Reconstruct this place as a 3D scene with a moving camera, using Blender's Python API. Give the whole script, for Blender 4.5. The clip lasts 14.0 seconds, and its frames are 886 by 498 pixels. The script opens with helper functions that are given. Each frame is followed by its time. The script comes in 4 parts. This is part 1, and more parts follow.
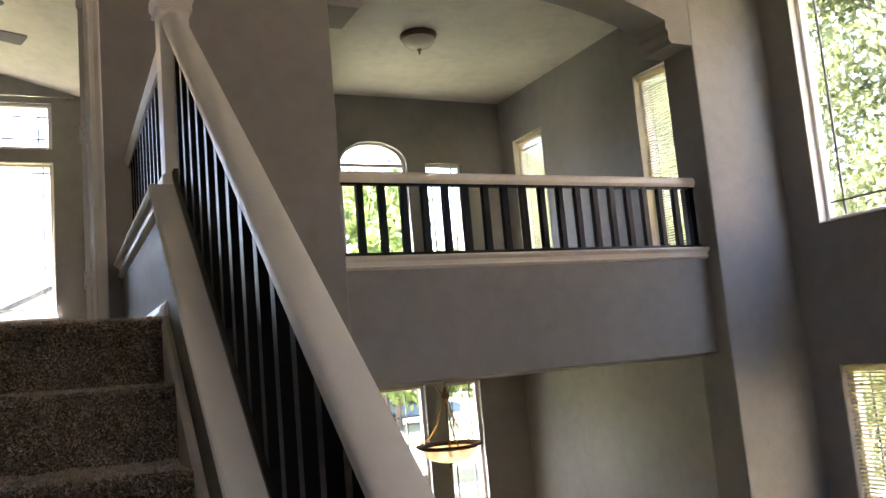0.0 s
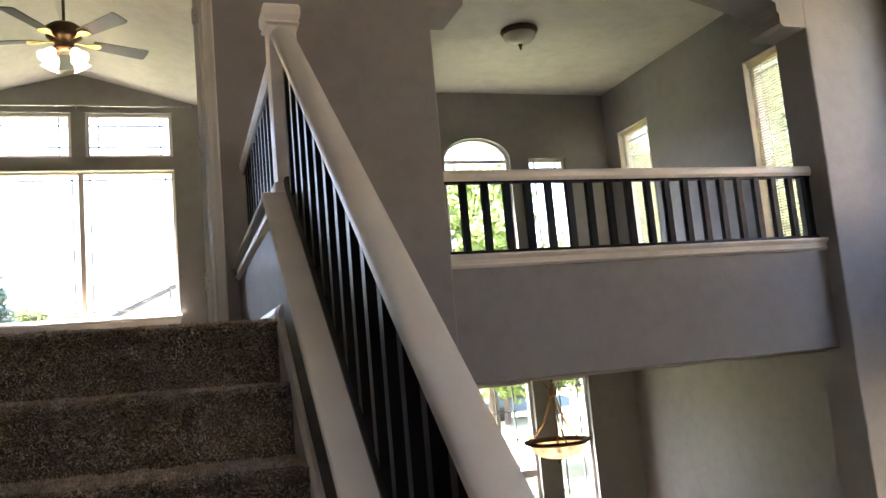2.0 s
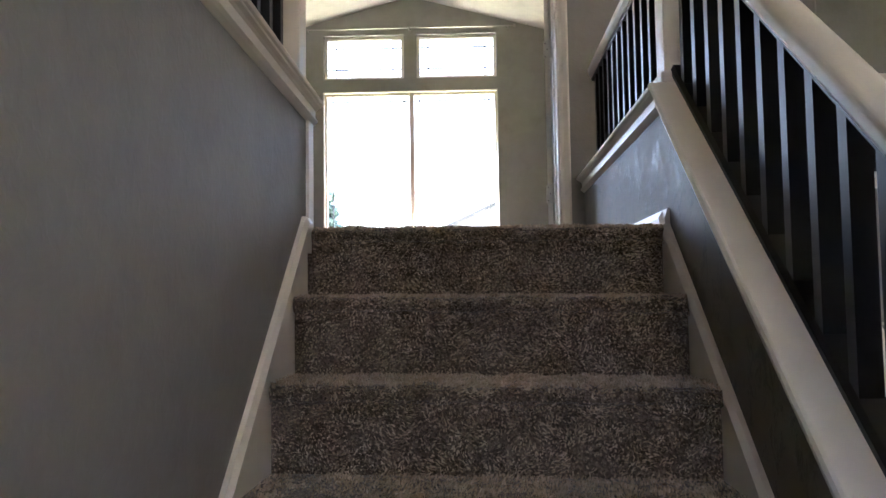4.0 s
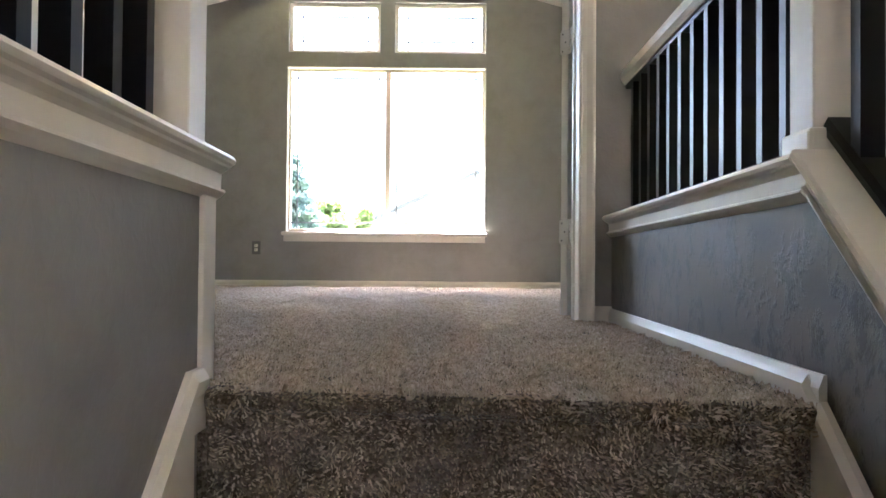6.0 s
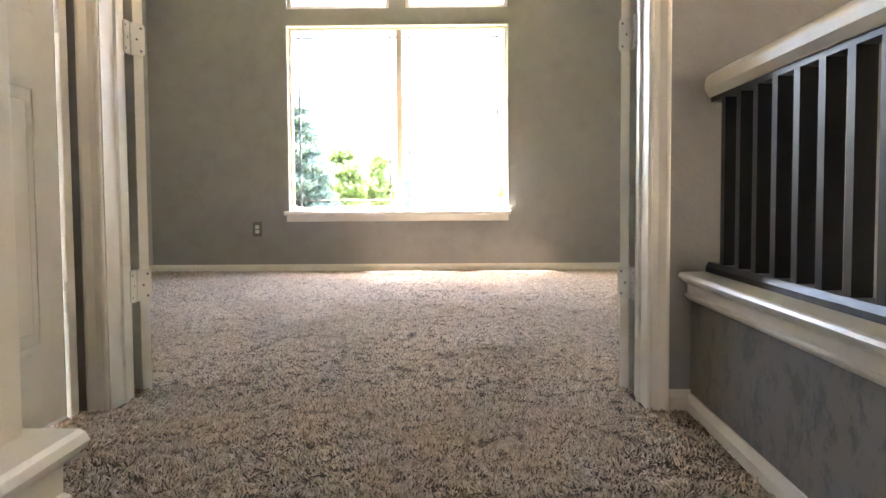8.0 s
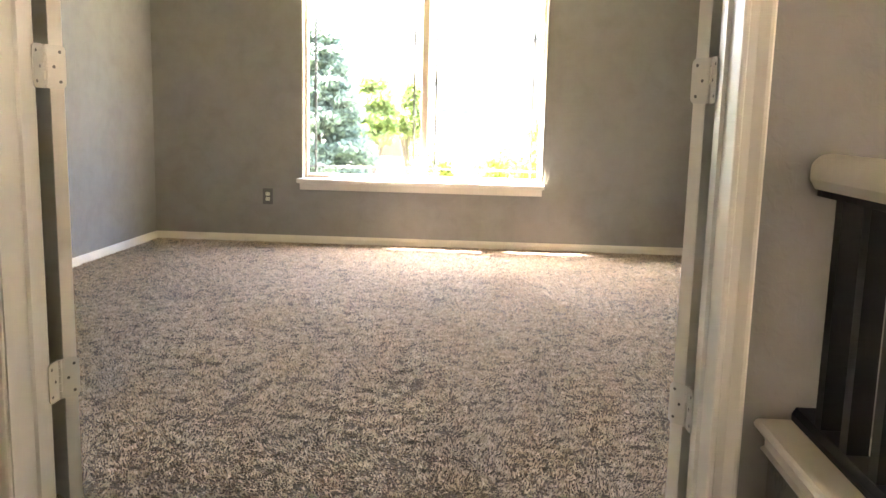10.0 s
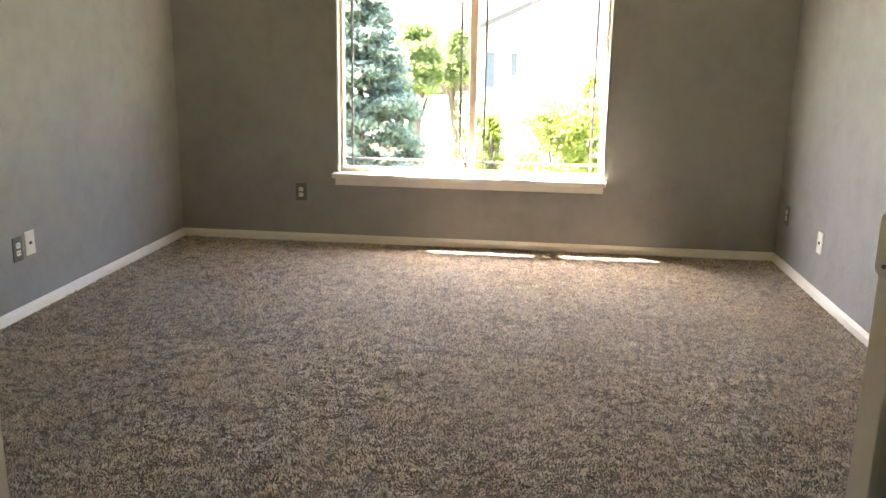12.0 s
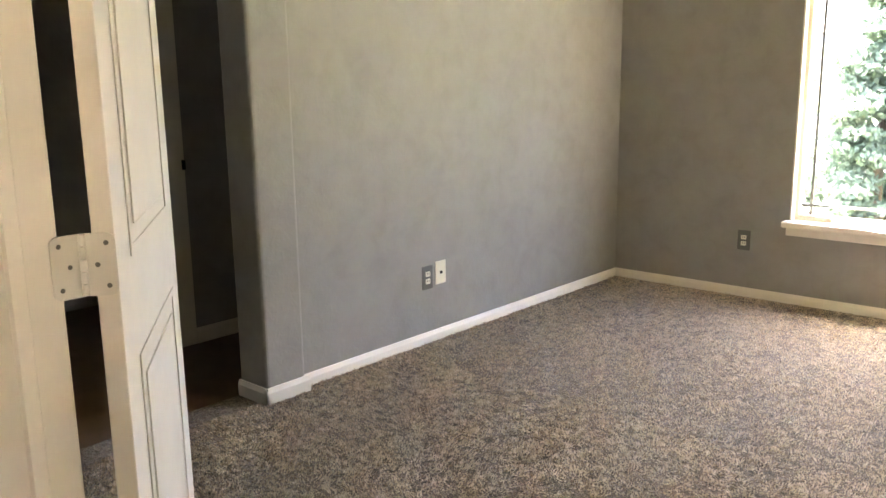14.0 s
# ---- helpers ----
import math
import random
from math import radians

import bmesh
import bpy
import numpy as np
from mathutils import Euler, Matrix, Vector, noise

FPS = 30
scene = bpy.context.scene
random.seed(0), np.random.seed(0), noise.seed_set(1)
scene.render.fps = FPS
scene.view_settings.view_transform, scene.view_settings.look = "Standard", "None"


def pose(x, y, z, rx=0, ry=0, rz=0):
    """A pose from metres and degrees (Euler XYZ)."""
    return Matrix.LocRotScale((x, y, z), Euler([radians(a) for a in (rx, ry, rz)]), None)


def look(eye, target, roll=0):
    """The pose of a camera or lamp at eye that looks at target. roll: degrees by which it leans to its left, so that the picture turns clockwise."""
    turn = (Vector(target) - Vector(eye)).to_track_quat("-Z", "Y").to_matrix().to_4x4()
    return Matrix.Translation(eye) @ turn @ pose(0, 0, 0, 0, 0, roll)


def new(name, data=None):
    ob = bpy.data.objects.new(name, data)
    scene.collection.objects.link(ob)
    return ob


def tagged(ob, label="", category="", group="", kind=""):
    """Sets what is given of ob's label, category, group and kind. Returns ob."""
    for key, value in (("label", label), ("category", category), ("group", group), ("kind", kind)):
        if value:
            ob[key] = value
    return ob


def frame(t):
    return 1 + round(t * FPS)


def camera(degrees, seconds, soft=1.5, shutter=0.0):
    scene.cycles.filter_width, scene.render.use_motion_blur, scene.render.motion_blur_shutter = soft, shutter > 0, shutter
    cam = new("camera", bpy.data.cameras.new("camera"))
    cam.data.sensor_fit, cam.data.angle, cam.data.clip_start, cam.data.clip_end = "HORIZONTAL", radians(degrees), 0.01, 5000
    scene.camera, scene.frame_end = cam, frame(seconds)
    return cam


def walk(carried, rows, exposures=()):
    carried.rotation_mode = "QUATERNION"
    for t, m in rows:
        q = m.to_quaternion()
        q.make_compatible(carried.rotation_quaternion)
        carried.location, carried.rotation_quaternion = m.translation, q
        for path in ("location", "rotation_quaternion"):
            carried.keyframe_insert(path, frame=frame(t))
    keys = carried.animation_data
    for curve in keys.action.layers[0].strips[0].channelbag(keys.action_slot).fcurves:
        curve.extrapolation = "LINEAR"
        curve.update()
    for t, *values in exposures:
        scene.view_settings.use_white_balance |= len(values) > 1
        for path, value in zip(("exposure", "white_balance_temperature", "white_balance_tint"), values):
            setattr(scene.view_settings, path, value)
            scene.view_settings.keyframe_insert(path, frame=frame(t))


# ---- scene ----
cam = camera(56.3, 14.0)
PATH = [
    (0, (0.16, -2.624, -0.196), (1.036, -0.844, 0.059), -5.0),
    (0.5, (0.173, -2.635, -0.177), (0.925, -0.802, 0.094), -5.3),
    (1, (0.188, -2.652, -0.18), (0.897, -0.803, 0.098), -5.9),
    (1.5, (0.191, -2.643, -0.18), (0.877, -0.784, 0.092), -5.8),
    (2, (0.155, -2.663, -0.178), (0.795, -0.786, 0.084), -5.1),
    (2.5, (0.121, -2.662, -0.17), (0.613, -0.741, 0.087), -4.0),
    (3, (0.069, -2.633, -0.184), (0.239, -0.656, 0.069), -2.0),
    (3.5, (0.008, -2.525, -0.215), (-0.024, -0.536, -0.013), -1.1),
    (3.7, (-0.032, -2.465, -0.232), (-0.09, -0.473, -0.061), -0.8),
    (5.8, (-0.118, -1.441, 0.148), (-0.104, 0.558, 0.204), -0.1),
    (6, (-0.118, -1.373, 0.204), (-0.112, 0.626, 0.246), 0.5),
    (6.5, (-0.159, -1.176, 0.268), (-0.17, 0.824, 0.265), 0.0),
    (7, (-0.163, -0.984, 0.426), (-0.094, 1.015, 0.41), -0.6),
    (7.5, (-0.131, -0.792, 0.543), (-0.125, 1.206, 0.468), -0.5),
    (8, (-0.146, -0.636, 0.609), (-0.179, 1.36, 0.491), -0.4),
    (8.2, (-0.153, -0.578, 0.651), (-0.173, 1.418, 0.529), -0.2),
    (10.3, (-0.085, 0.114, 1.052), (-0.206, 2.079, 0.7), 1.6),
    (10.5, (-0.123, 0.183, 1.072), (-0.247, 2.142, 0.692), 1.8),
    (11, (-0.142, 0.306, 1.159), (-0.333, 2.245, 0.71), 2.0),
    (11.5, (-0.152, 0.526, 1.296), (-0.36, 2.465, 0.851), 1.3),
    (12, (-0.163, 0.672, 1.39), (-0.38, 2.605, 0.925), 1.0),
    (12.5, (-0.171, 0.943, 1.379), (-0.598, 2.847, 0.939), 1.8),
    (13, (-0.169, 1.103, 1.382), (-0.96, 2.896, 0.98), -0.8),
    (13.5, (-0.028, 1.261, 1.404), (-1.101, 2.905, 1.022), -0.4),
    (14, (0.128, 1.359, 1.395), (-1.171, 2.826, 0.996), -0.8),
]
EXPO = [(0.0, 4.45, 5950, 22), (2.0, 4.5, 5900, 22), (3.0, 4.65, 5600, 21), (3.7, 4.9, 5500, 20), (6.0, 5.55, 5500, 17), (8.2, 5.95, 6050, 18),
        (11.0, 6.0, 6500, 18), (11.5, 5.7, 6450, 18), (12.0, 5.3, 6400, 16), (12.5, 4.85, 6400, 16), (13.0, 5.0, 6400, 16), (13.5, 5.35, 6500, 17), (14.0, 5.95, 6550, 17)]
walk(cam, [(t, look(eye, target, roll)) for t, eye, target, roll in PATH], EXPO)

# world, sun, exposure
world = bpy.data.worlds.new("world")
scene.world = world
world.use_nodes = True
wn = world.node_tree.nodes
sky = wn.new("ShaderNodeTexSky")
sky.sky_type = "NISHITA"
sky.sun_disc = False
sky.sun_elevation = radians(68)
sky.sun_rotation = radians(-65)
sky.dust_density = 6.0
sky.ozone_density = 0.4
wn["Background"].inputs["Strength"].default_value = 0.15
world.node_tree.links.new(sky.outputs["Color"], wn["Background"].inputs["Color"])
sun_data = bpy.data.lights.new("sun", "SUN")
sun_data.energy = 5.0
sun_data.angle = radians(0.53)
sun_data.color = (1.0, 0.95, 0.87)
sun = new("sun", sun_data)
sun.matrix_world = look((-3.6, 1.65, 10.0), (0, 0, 0))


# ---- materials ----
def material(name):
    m = bpy.data.materials.new(name)
    m.use_nodes = True
    nt = m.node_tree
    return m, nt, nt.nodes["Principled BSDF"]


def node(nt, kind, **inputs):
    n = nt.nodes.new(kind)
    for key, value in inputs.items():
        n.inputs[key.replace("_", " ")].default_value = value
    return n


def coords(nt, scale=(1, 1, 1)):
    tc = nt.nodes.new("ShaderNodeNewGeometry")
    mp = nt.nodes.new("ShaderNodeMapping")
    mp.inputs["Scale"].default_value = scale
    nt.links.new(tc.outputs["Position"], mp.inputs["Vector"])
    return mp.outputs["Vector"]


def ramp(nt, src, stops):
    r = nt.nodes.new("ShaderNodeValToRGB")
    els = r.color_ramp.elements
    while len(els) < len(stops):
        els.new(0.5)
    for e, (p, c) in zip(els, stops):
        e.position, e.color = p, (*c, 1) if len(c) == 3 else c
    nt.links.new(src, r.inputs["Fac"])
    return r.outputs["Color"]


def noise_tex(nt, vec, scale, detail=3.0, rough=0.5, dist=0.0):
    n = node(nt, "ShaderNodeTexNoise", Scale=scale, Detail=detail, Roughness=rough, Distortion=dist)
    nt.links.new(vec, n.inputs["Vector"])
    return n.outputs["Fac"]


def bumped(nt, bsdf, height, strength, distance, under=None):
    b = node(nt, "ShaderNodeBump", Strength=strength, Distance=distance)
    nt.links.new(height, b.inputs["Height"])
    if under is not None:
        nt.links.new(under, b.inputs["Normal"])
    nt.links.new(b.outputs["Normal"], bsdf.inputs["Normal"])
    return b.outputs["Normal"]


def shade(c, k):
    return tuple(v * k for v in c)


def wall_paint(name, colour, rough=0.55, relief=0.22, scale=38.0):
    """Rolled paint over a knocked-down plaster texture."""
    m, nt, p = material(name)
    v = coords(nt)
    big = noise_tex(nt, v, 1.3, 4, 0.6)
    patch = noise_tex(nt, v, 7.5, 4, 0.6, 0.4)
    both = nt.nodes.new("ShaderNodeMath")
    both.operation = "MULTIPLY_ADD"
    both.inputs[1].default_value = 0.5
    nt.links.new(patch, both.inputs[0])
    half = nt.nodes.new("ShaderNodeMath")
    half.operation = "MULTIPLY"
    half.inputs[1].default_value = 0.5
    nt.links.new(big, half.inputs[0])
    nt.links.new(half.outputs[0], both.inputs[2])
    nt.links.new(ramp(nt, both.outputs[0], [(0.36, shade(colour, 0.88)), (0.5, colour), (0.64, shade(colour, 1.08))]), p.inputs["Base Color"])
    splat = noise_tex(nt, v, scale, 2, 0.5, 0.6)
    flat = ramp(nt, splat, [(0.46, (0, 0, 0)), (0.62, (1, 1, 1))])
    n1 = bumped(nt, p, flat, relief, 0.002)
    fine = noise_tex(nt, v, 260, 2, 0.6)
    bumped(nt, p, fine, 0.25, 0.0006, n1)
    p.inputs["Roughness"].default_value = rough
    return m


def plain_paint(name, colour, rough=0.35, wear=0.05, metal=0.0, grain=0.15):
    m, nt, p = material(name)
    v = coords(nt)
    n = noise_tex(nt, v, 6, 5, 0.65)
    nt.links.new(ramp(nt, n, [(0.3, shade(colour, 1 - wear)), (0.7, shade(colour, 1 + wear))]), p.inputs["Base Color"])
    bumped(nt, p, noise_tex(nt, v, 120, 3, 0.6), grain, 0.0006)
    p.inputs["Roughness"].default_value = rough
    p.inputs["Metallic"].default_value = metal
    return m


def carpet_mat(name, dark, mid, light):
    m, nt, p = material(name)
    v = coords(nt)
    tuft = node(nt, "ShaderNodeTexVoronoi", Scale=190.0)
    nt.links.new(v, tuft.inputs["Vector"])
    sep = nt.nodes.new("ShaderNodeSeparateColor")
    nt.links.new(tuft.outputs["Color"], sep.inputs["Color"])
    clump = noise_tex(nt, v, 34, 3, 0.65)
    mix = node(nt, "ShaderNodeMath")
    mix.operation = "ADD"
    half = node(nt, "ShaderNodeMath")
    half.operation = "MULTIPLY"
    half.inputs[1].default_value = 0.75
    nt.links.new(sep.outputs["Red"], half.inputs[0])
    shift = node(nt, "ShaderNodeMath")
    shift.operation = "MULTIPLY_ADD"
    shift.inputs[1].default_value = 1.1
    shift.inputs[2].default_value = -0.42
    nt.links.new(clump, shift.inputs[0])
    nt.links.new(half.outputs[0], mix.inputs[0])
    nt.links.new(shift.outputs[0], mix.inputs[1])
    base = ramp(nt, mix.outputs[0], [(0.08, dark), (0.5, mid), (0.92, light)])
    wide = noise_tex(nt, v, 1.7, 3, 0.55)
    tone = ramp(nt, wide, [(0.3, (0.86, 0.86, 0.86)), (0.7, (1.08, 1.06, 1.04))])
    mul = node(nt, "ShaderNodeMix")
    mul.data_type, mul.blend_type = "RGBA", "MULTIPLY"
    mul.inputs[0].default_value = 1.0
    nt.links.new(base, mul.inputs[6])
    nt.links.new(tone, mul.inputs[7])
    nt.links.new(mul.outputs[2], p.inputs["Base Color"])
    n1 = bumped(nt, p, clump, 0.7, 0.012)
    bumped(nt, p, tuft.outputs["Distance"], 0.8, 0.006, n1)
    p.inputs["Roughness"].default_value = 1.0
    p.inputs["Specular IOR Level"].default_value = 0.1
    p.inputs["Sheen Weight"].default_value = 0.25
    return m


def glow(name, colour, strength):
    m, nt, p = material(name)
    p.inputs["Base Color"].default_value = (*colour, 1)
    p.inputs["Emission Color"].default_value = (*colour, 1)
    p.inputs["Emission Strength"].default_value = strength
    p.inputs["Roughness"].default_value = 0.3
    return m


def glass_mat():
    m, nt, p = material("window_glass")
    out = nt.nodes["Material Output"]
    clear = nt.nodes.new("ShaderNodeBsdfTransparent")
    clear.inputs["Color"].default_value = (0.93, 0.95, 0.94, 1)
    gloss = nt.nodes.new("ShaderNodeBsdfGlossy")
    gloss.inputs["Roughness"].default_value = 0.02
    mixer = nt.nodes.new("ShaderNodeMixShader")
    mixer.inputs[0].default_value = 0.05
    nt.links.new(clear.outputs[0], mixer.inputs[1])
    nt.links.new(gloss.outputs[0], mixer.inputs[2])
    nt.links.new(mixer.outputs[0], out.inputs["Surface"])
    return m


def foliage_mat(name, a, b):
    m, nt, p = material(name)
    geo = nt.nodes.new("ShaderNodeNewGeometry")
    nt.links.new(ramp(nt, geo.outputs["Random Per Island"], [(0.0, a), (1.0, b)]), p.inputs["Base Color"])
    p.inputs["Roughness"].default_value = 0.6
    thin = nt.nodes.new("ShaderNodeBsdfTranslucent")
    nt.links.new(p.inputs["Base Color"].links[0].from_socket, thin.inputs["Color"])
    mixer = nt.nodes.new("ShaderNodeMixShader")
    mixer.inputs[0].default_value = 0.6
    nt.links.new(p.outputs[0], mixer.inputs[1])
    nt.links.new(thin.outputs[0], mixer.inputs[2])
    nt.links.new(mixer.outputs[0], nt.nodes["Material Output"].inputs["Surface"])
    return m


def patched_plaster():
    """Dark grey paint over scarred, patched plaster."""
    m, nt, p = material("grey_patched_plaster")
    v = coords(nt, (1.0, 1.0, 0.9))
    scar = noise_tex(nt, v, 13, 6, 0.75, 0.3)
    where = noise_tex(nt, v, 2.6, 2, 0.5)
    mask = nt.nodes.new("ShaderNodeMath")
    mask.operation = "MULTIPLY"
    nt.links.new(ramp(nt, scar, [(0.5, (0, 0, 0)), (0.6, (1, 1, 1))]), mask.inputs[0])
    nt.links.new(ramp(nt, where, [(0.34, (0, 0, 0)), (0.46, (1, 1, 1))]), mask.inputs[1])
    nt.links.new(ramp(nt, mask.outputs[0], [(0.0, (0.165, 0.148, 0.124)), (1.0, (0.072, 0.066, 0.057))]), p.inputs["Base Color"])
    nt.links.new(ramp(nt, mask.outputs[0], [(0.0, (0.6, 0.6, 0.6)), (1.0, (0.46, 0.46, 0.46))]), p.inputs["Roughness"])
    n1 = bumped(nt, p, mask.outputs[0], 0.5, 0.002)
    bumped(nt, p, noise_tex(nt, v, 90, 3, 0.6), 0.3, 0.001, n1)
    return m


def blind_mat():
    m, nt, p = material("ivory_blind_slat")
    out = nt.nodes["Material Output"]
    p.inputs["Base Color"].default_value = (0.78, 0.74, 0.62, 1)
    thin = nt.nodes.new("ShaderNodeBsdfTranslucent")
    thin.inputs["Color"].default_value = (0.8, 0.74, 0.56, 1)
    mixer = nt.nodes.new("ShaderNodeMixShader")
    mixer.inputs[0].default_value = 0.7
    nt.links.new(p.outputs[0], mixer.inputs[1])
    nt.links.new(thin.outputs[0], mixer.inputs[2])
    nt.links.new(mixer.outputs[0], out.inputs["Surface"])
    return m


M_WALL = wall_paint("grey_wall_paint", (0.264, 0.25, 0.228))
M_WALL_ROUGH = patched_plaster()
M_CEIL = wall_paint("ceiling_paint", (0.56, 0.525, 0.445), 0.8, 0.35, 55.0)
M_TRIM = plain_paint("white_trim_paint", (0.74, 0.69, 0.605), 0.4, 0.05)
M_DOOR = plain_paint("cream_door_paint", (0.70, 0.665, 0.59), 0.36, 0.05)
M_BLACK = plain_paint("black_paint", (0.006, 0.0062, 0.007), 0.36, 0.2)
M_BLACK.node_tree.nodes["Principled BSDF"].inputs["Specular IOR Level"].default_value = 0.25
M_CARPET = carpet_mat("carpet", (0.055, 0.042, 0.029), (0.14, 0.111, 0.083), (0.30, 0.245, 0.19))
M_VINYL = plain_paint("almond_vinyl", (0.62, 0.52, 0.38), 0.4, 0.04)
M_LEAD = plain_paint("grey_caming", (0.2, 0.2, 0.19), 0.45, 0.1, 0.3)
M_GLASS = glass_mat()
M_PLATE = plain_paint("grey_plastic", (0.12, 0.115, 0.11), 0.4, 0.05)
M_PLATE_WHITE = plain_paint("ivory_plastic", (0.72, 0.68, 0.56), 0.35, 0.03)
M_DARKHOLE = plain_paint("dark_slot", (0.02, 0.02, 0.02), 0.8, 0.1)
M_STEEL = plain_paint("painted_hinge_steel", (0.62, 0.6, 0.54), 0.35, 0.06, 0.1)
M_BRASS = plain_paint("brass", (0.75, 0.5, 0.18), 0.22, 0.08, 1.0)
M_BRONZE = plain_paint("aged_bronze", (0.16, 0.11, 0.07), 0.35, 0.15, 0.8)
M_NICKEL = plain_paint("brushed_nickel", (0.42, 0.4, 0.37), 0.3, 0.06, 1.0)
M_BLADE = plain_paint("fan_blade_veneer", (0.055, 0.05, 0.05), 0.4, 0.12)
M_SHADE_LIT = glow("lit_frosted_glass", (1.0, 0.74, 0.4), 0.22)
M_BOWL_LIT = glow("lit_alabaster_glass", (1.0, 0.66, 0.28), 0.03)
bowl_nt = M_BOWL_LIT.node_tree
veins = noise_tex(bowl_nt, coords(bowl_nt), 9, 4, 0.6, 0.6)
vein_gain = bowl_nt.nodes.new("ShaderNodeMath")
vein_gain.operation = "MULTIPLY_ADD"
vein_gain.inputs[1].default_value = 0.3
vein_gain.inputs[2].default_value = -0.08
vein_gain.use_clamp = True
bowl_nt.links.new(veins, vein_gain.inputs[0])
bowl_nt.links.new(vein_gain.outputs[0], bowl_nt.nodes["Principled BSDF"].inputs["Emission Strength"])
M_DOME = plain_paint("frosted_white_glass", (0.66, 0.62, 0.54), 0.2, 0.08)
M_BLIND = blind_mat()
M_WOODFLOOR = plain_paint("brown_floor", (0.30, 0.18, 0.105), 0.35, 0.2)
# brown floor taken darker, so its colour carries the passage's shade
M_PASSAGE = plain_paint("shade_darkened_floor", (0.12, 0.068, 0.042), 0.5, 0.2)
M_TAN = plain_paint("tan_stucco", (0.52, 0.4, 0.29), 0.85, 0.08)
M_GRASS = plain_paint("lawn", (0.13, 0.135, 0.065), 0.9, 0.35, 0, 0.9)
M_PAVE = plain_paint("concrete", (0.42, 0.40, 0.37), 0.85, 0.12)
M_STUCCO = plain_paint("pale_stucco", (0.66, 0.62, 0.55), 0.85, 0.05)
M_ROOF = plain_paint("grey_shingle", (0.3, 0.28, 0.27), 0.9, 0.2)
M_FENCE = plain_paint("brown_fence_wood", (0.32, 0.17, 0.10), 0.8, 0.2)
M_BARK = plain_paint("bark", (0.11, 0.08, 0.06), 0.9, 0.3, 0, 0.9)
M_LEAF = foliage_mat("leaf_green", (0.09, 0.14, 0.03), (0.26, 0.31, 0.10))
M_LEAF_PALE = foliage_mat("leaf_pale_green", (0.10, 0.125, 0.045), (0.27, 0.29, 0.14))
M_LEAF_YELLOW = foliage_mat("leaf_yellow_green", (0.12, 0.17, 0.02), (0.28, 0.3, 0.06))
M_SPRUCE = foliage_mat("spruce_needles", (0.085, 0.12, 0.088), (0.19, 0.24, 0.185))
M_FARGLASS = plain_paint("distant_window_glass", (0.07, 0.085, 0.1), 0.25, 0.1)
M_ROOF_EDGE = plain_paint("dark_roof_edge", (0.05, 0.045, 0.04), 0.6, 0.15)
M_CARBLUE = plain_paint("blue_car_paint", (0.08, 0.12, 0.2), 0.25, 0.05, 0.3)
M_TYRE = plain_paint("rubber", (0.02, 0.02, 0.02), 0.8, 0.1)


# ---- mesh helpers ----
def part(name, bm, mat, parent=None, label="", smooth=False):
    me = bpy.data.meshes.new(name)
    bmesh.ops.recalc_face_normals(bm, faces=bm.faces[:])
    bm.to_mesh(me)
    bm.free()
    me.materials.append(mat)
    if smooth:
        for poly in me.polygons:
            poly.use_smooth = True
    ob = new(name, me)
    if parent is not None:
        ob.parent = parent
        ob.matrix_parent_inverse = parent.matrix_basis.inverted()
    if label:
        ob["label"] = label
    return ob


def thing(name, at, label, category, group="", kind=""):
    ob = new(name)
    ob.empty_display_size = 0.1
    ob.matrix_basis = Matrix.Translation(at)
    return tagged(ob, label, category, group, kind)


def box(x0, x1, y0, y1, z0, z1, bevel=0.0, seg=2, bm=None):
    own = bmesh.new()
    bmesh.ops.create_cube(own, size=1.0)
    for v in own.verts:
        v.co = Vector(((x0 + x1) / 2 + v.co.x * (x1 - x0), (y0 + y1) / 2 + v.co.y * (y1 - y0), (z0 + z1) / 2 + v.co.z * (z1 - z0)))
    if bevel:
        bmesh.ops.bevel(own, geom=own.edges[:], offset=bevel, segments=seg, affect="EDGES", profile=0.5)
    return merged(bm, own)


def merged(bm, own):
    if bm is None:
        return own
    me = bpy.data.meshes.new("tmp")
    own.to_mesh(me)
    own.free()
    bm.from_mesh(me)
    bpy.data.meshes.remove(me)
    return bm


def prism(profile, put, a, b, bm=None):
    """A closed profile of (u, v) drawn out from a to b; put(u, v, w) gives the place."""
    bm = bm or bmesh.new()
    v0 = [bm.verts.new(put(u, v, a)) for u, v in profile]
    v1 = [bm.verts.new(put(u, v, b)) for u, v in profile]
    n = len(profile)
    for i in range(n):
        bm.faces.new((v0[i], v0[(i + 1) % n], v1[(i + 1) % n], v1[i]))
    bm.faces.new(v0)
    bm.faces.new(v1[::-1])
    return bm


def along_y(profile, y0, y1, slope=0.0, bm=None):
    return prism(profile, lambda u, v, w: (u, w, v + slope * w), y0, y1, bm)


def along_x(profile, x0, x1, bm=None):
    return prism(profile, lambda u, v, w: (w, u, v), x0, x1, bm)


def along_z(profile, z0, z1, bm=None):
    return prism(profile, lambda u, v, w: (u, v, w), z0, z1, bm)


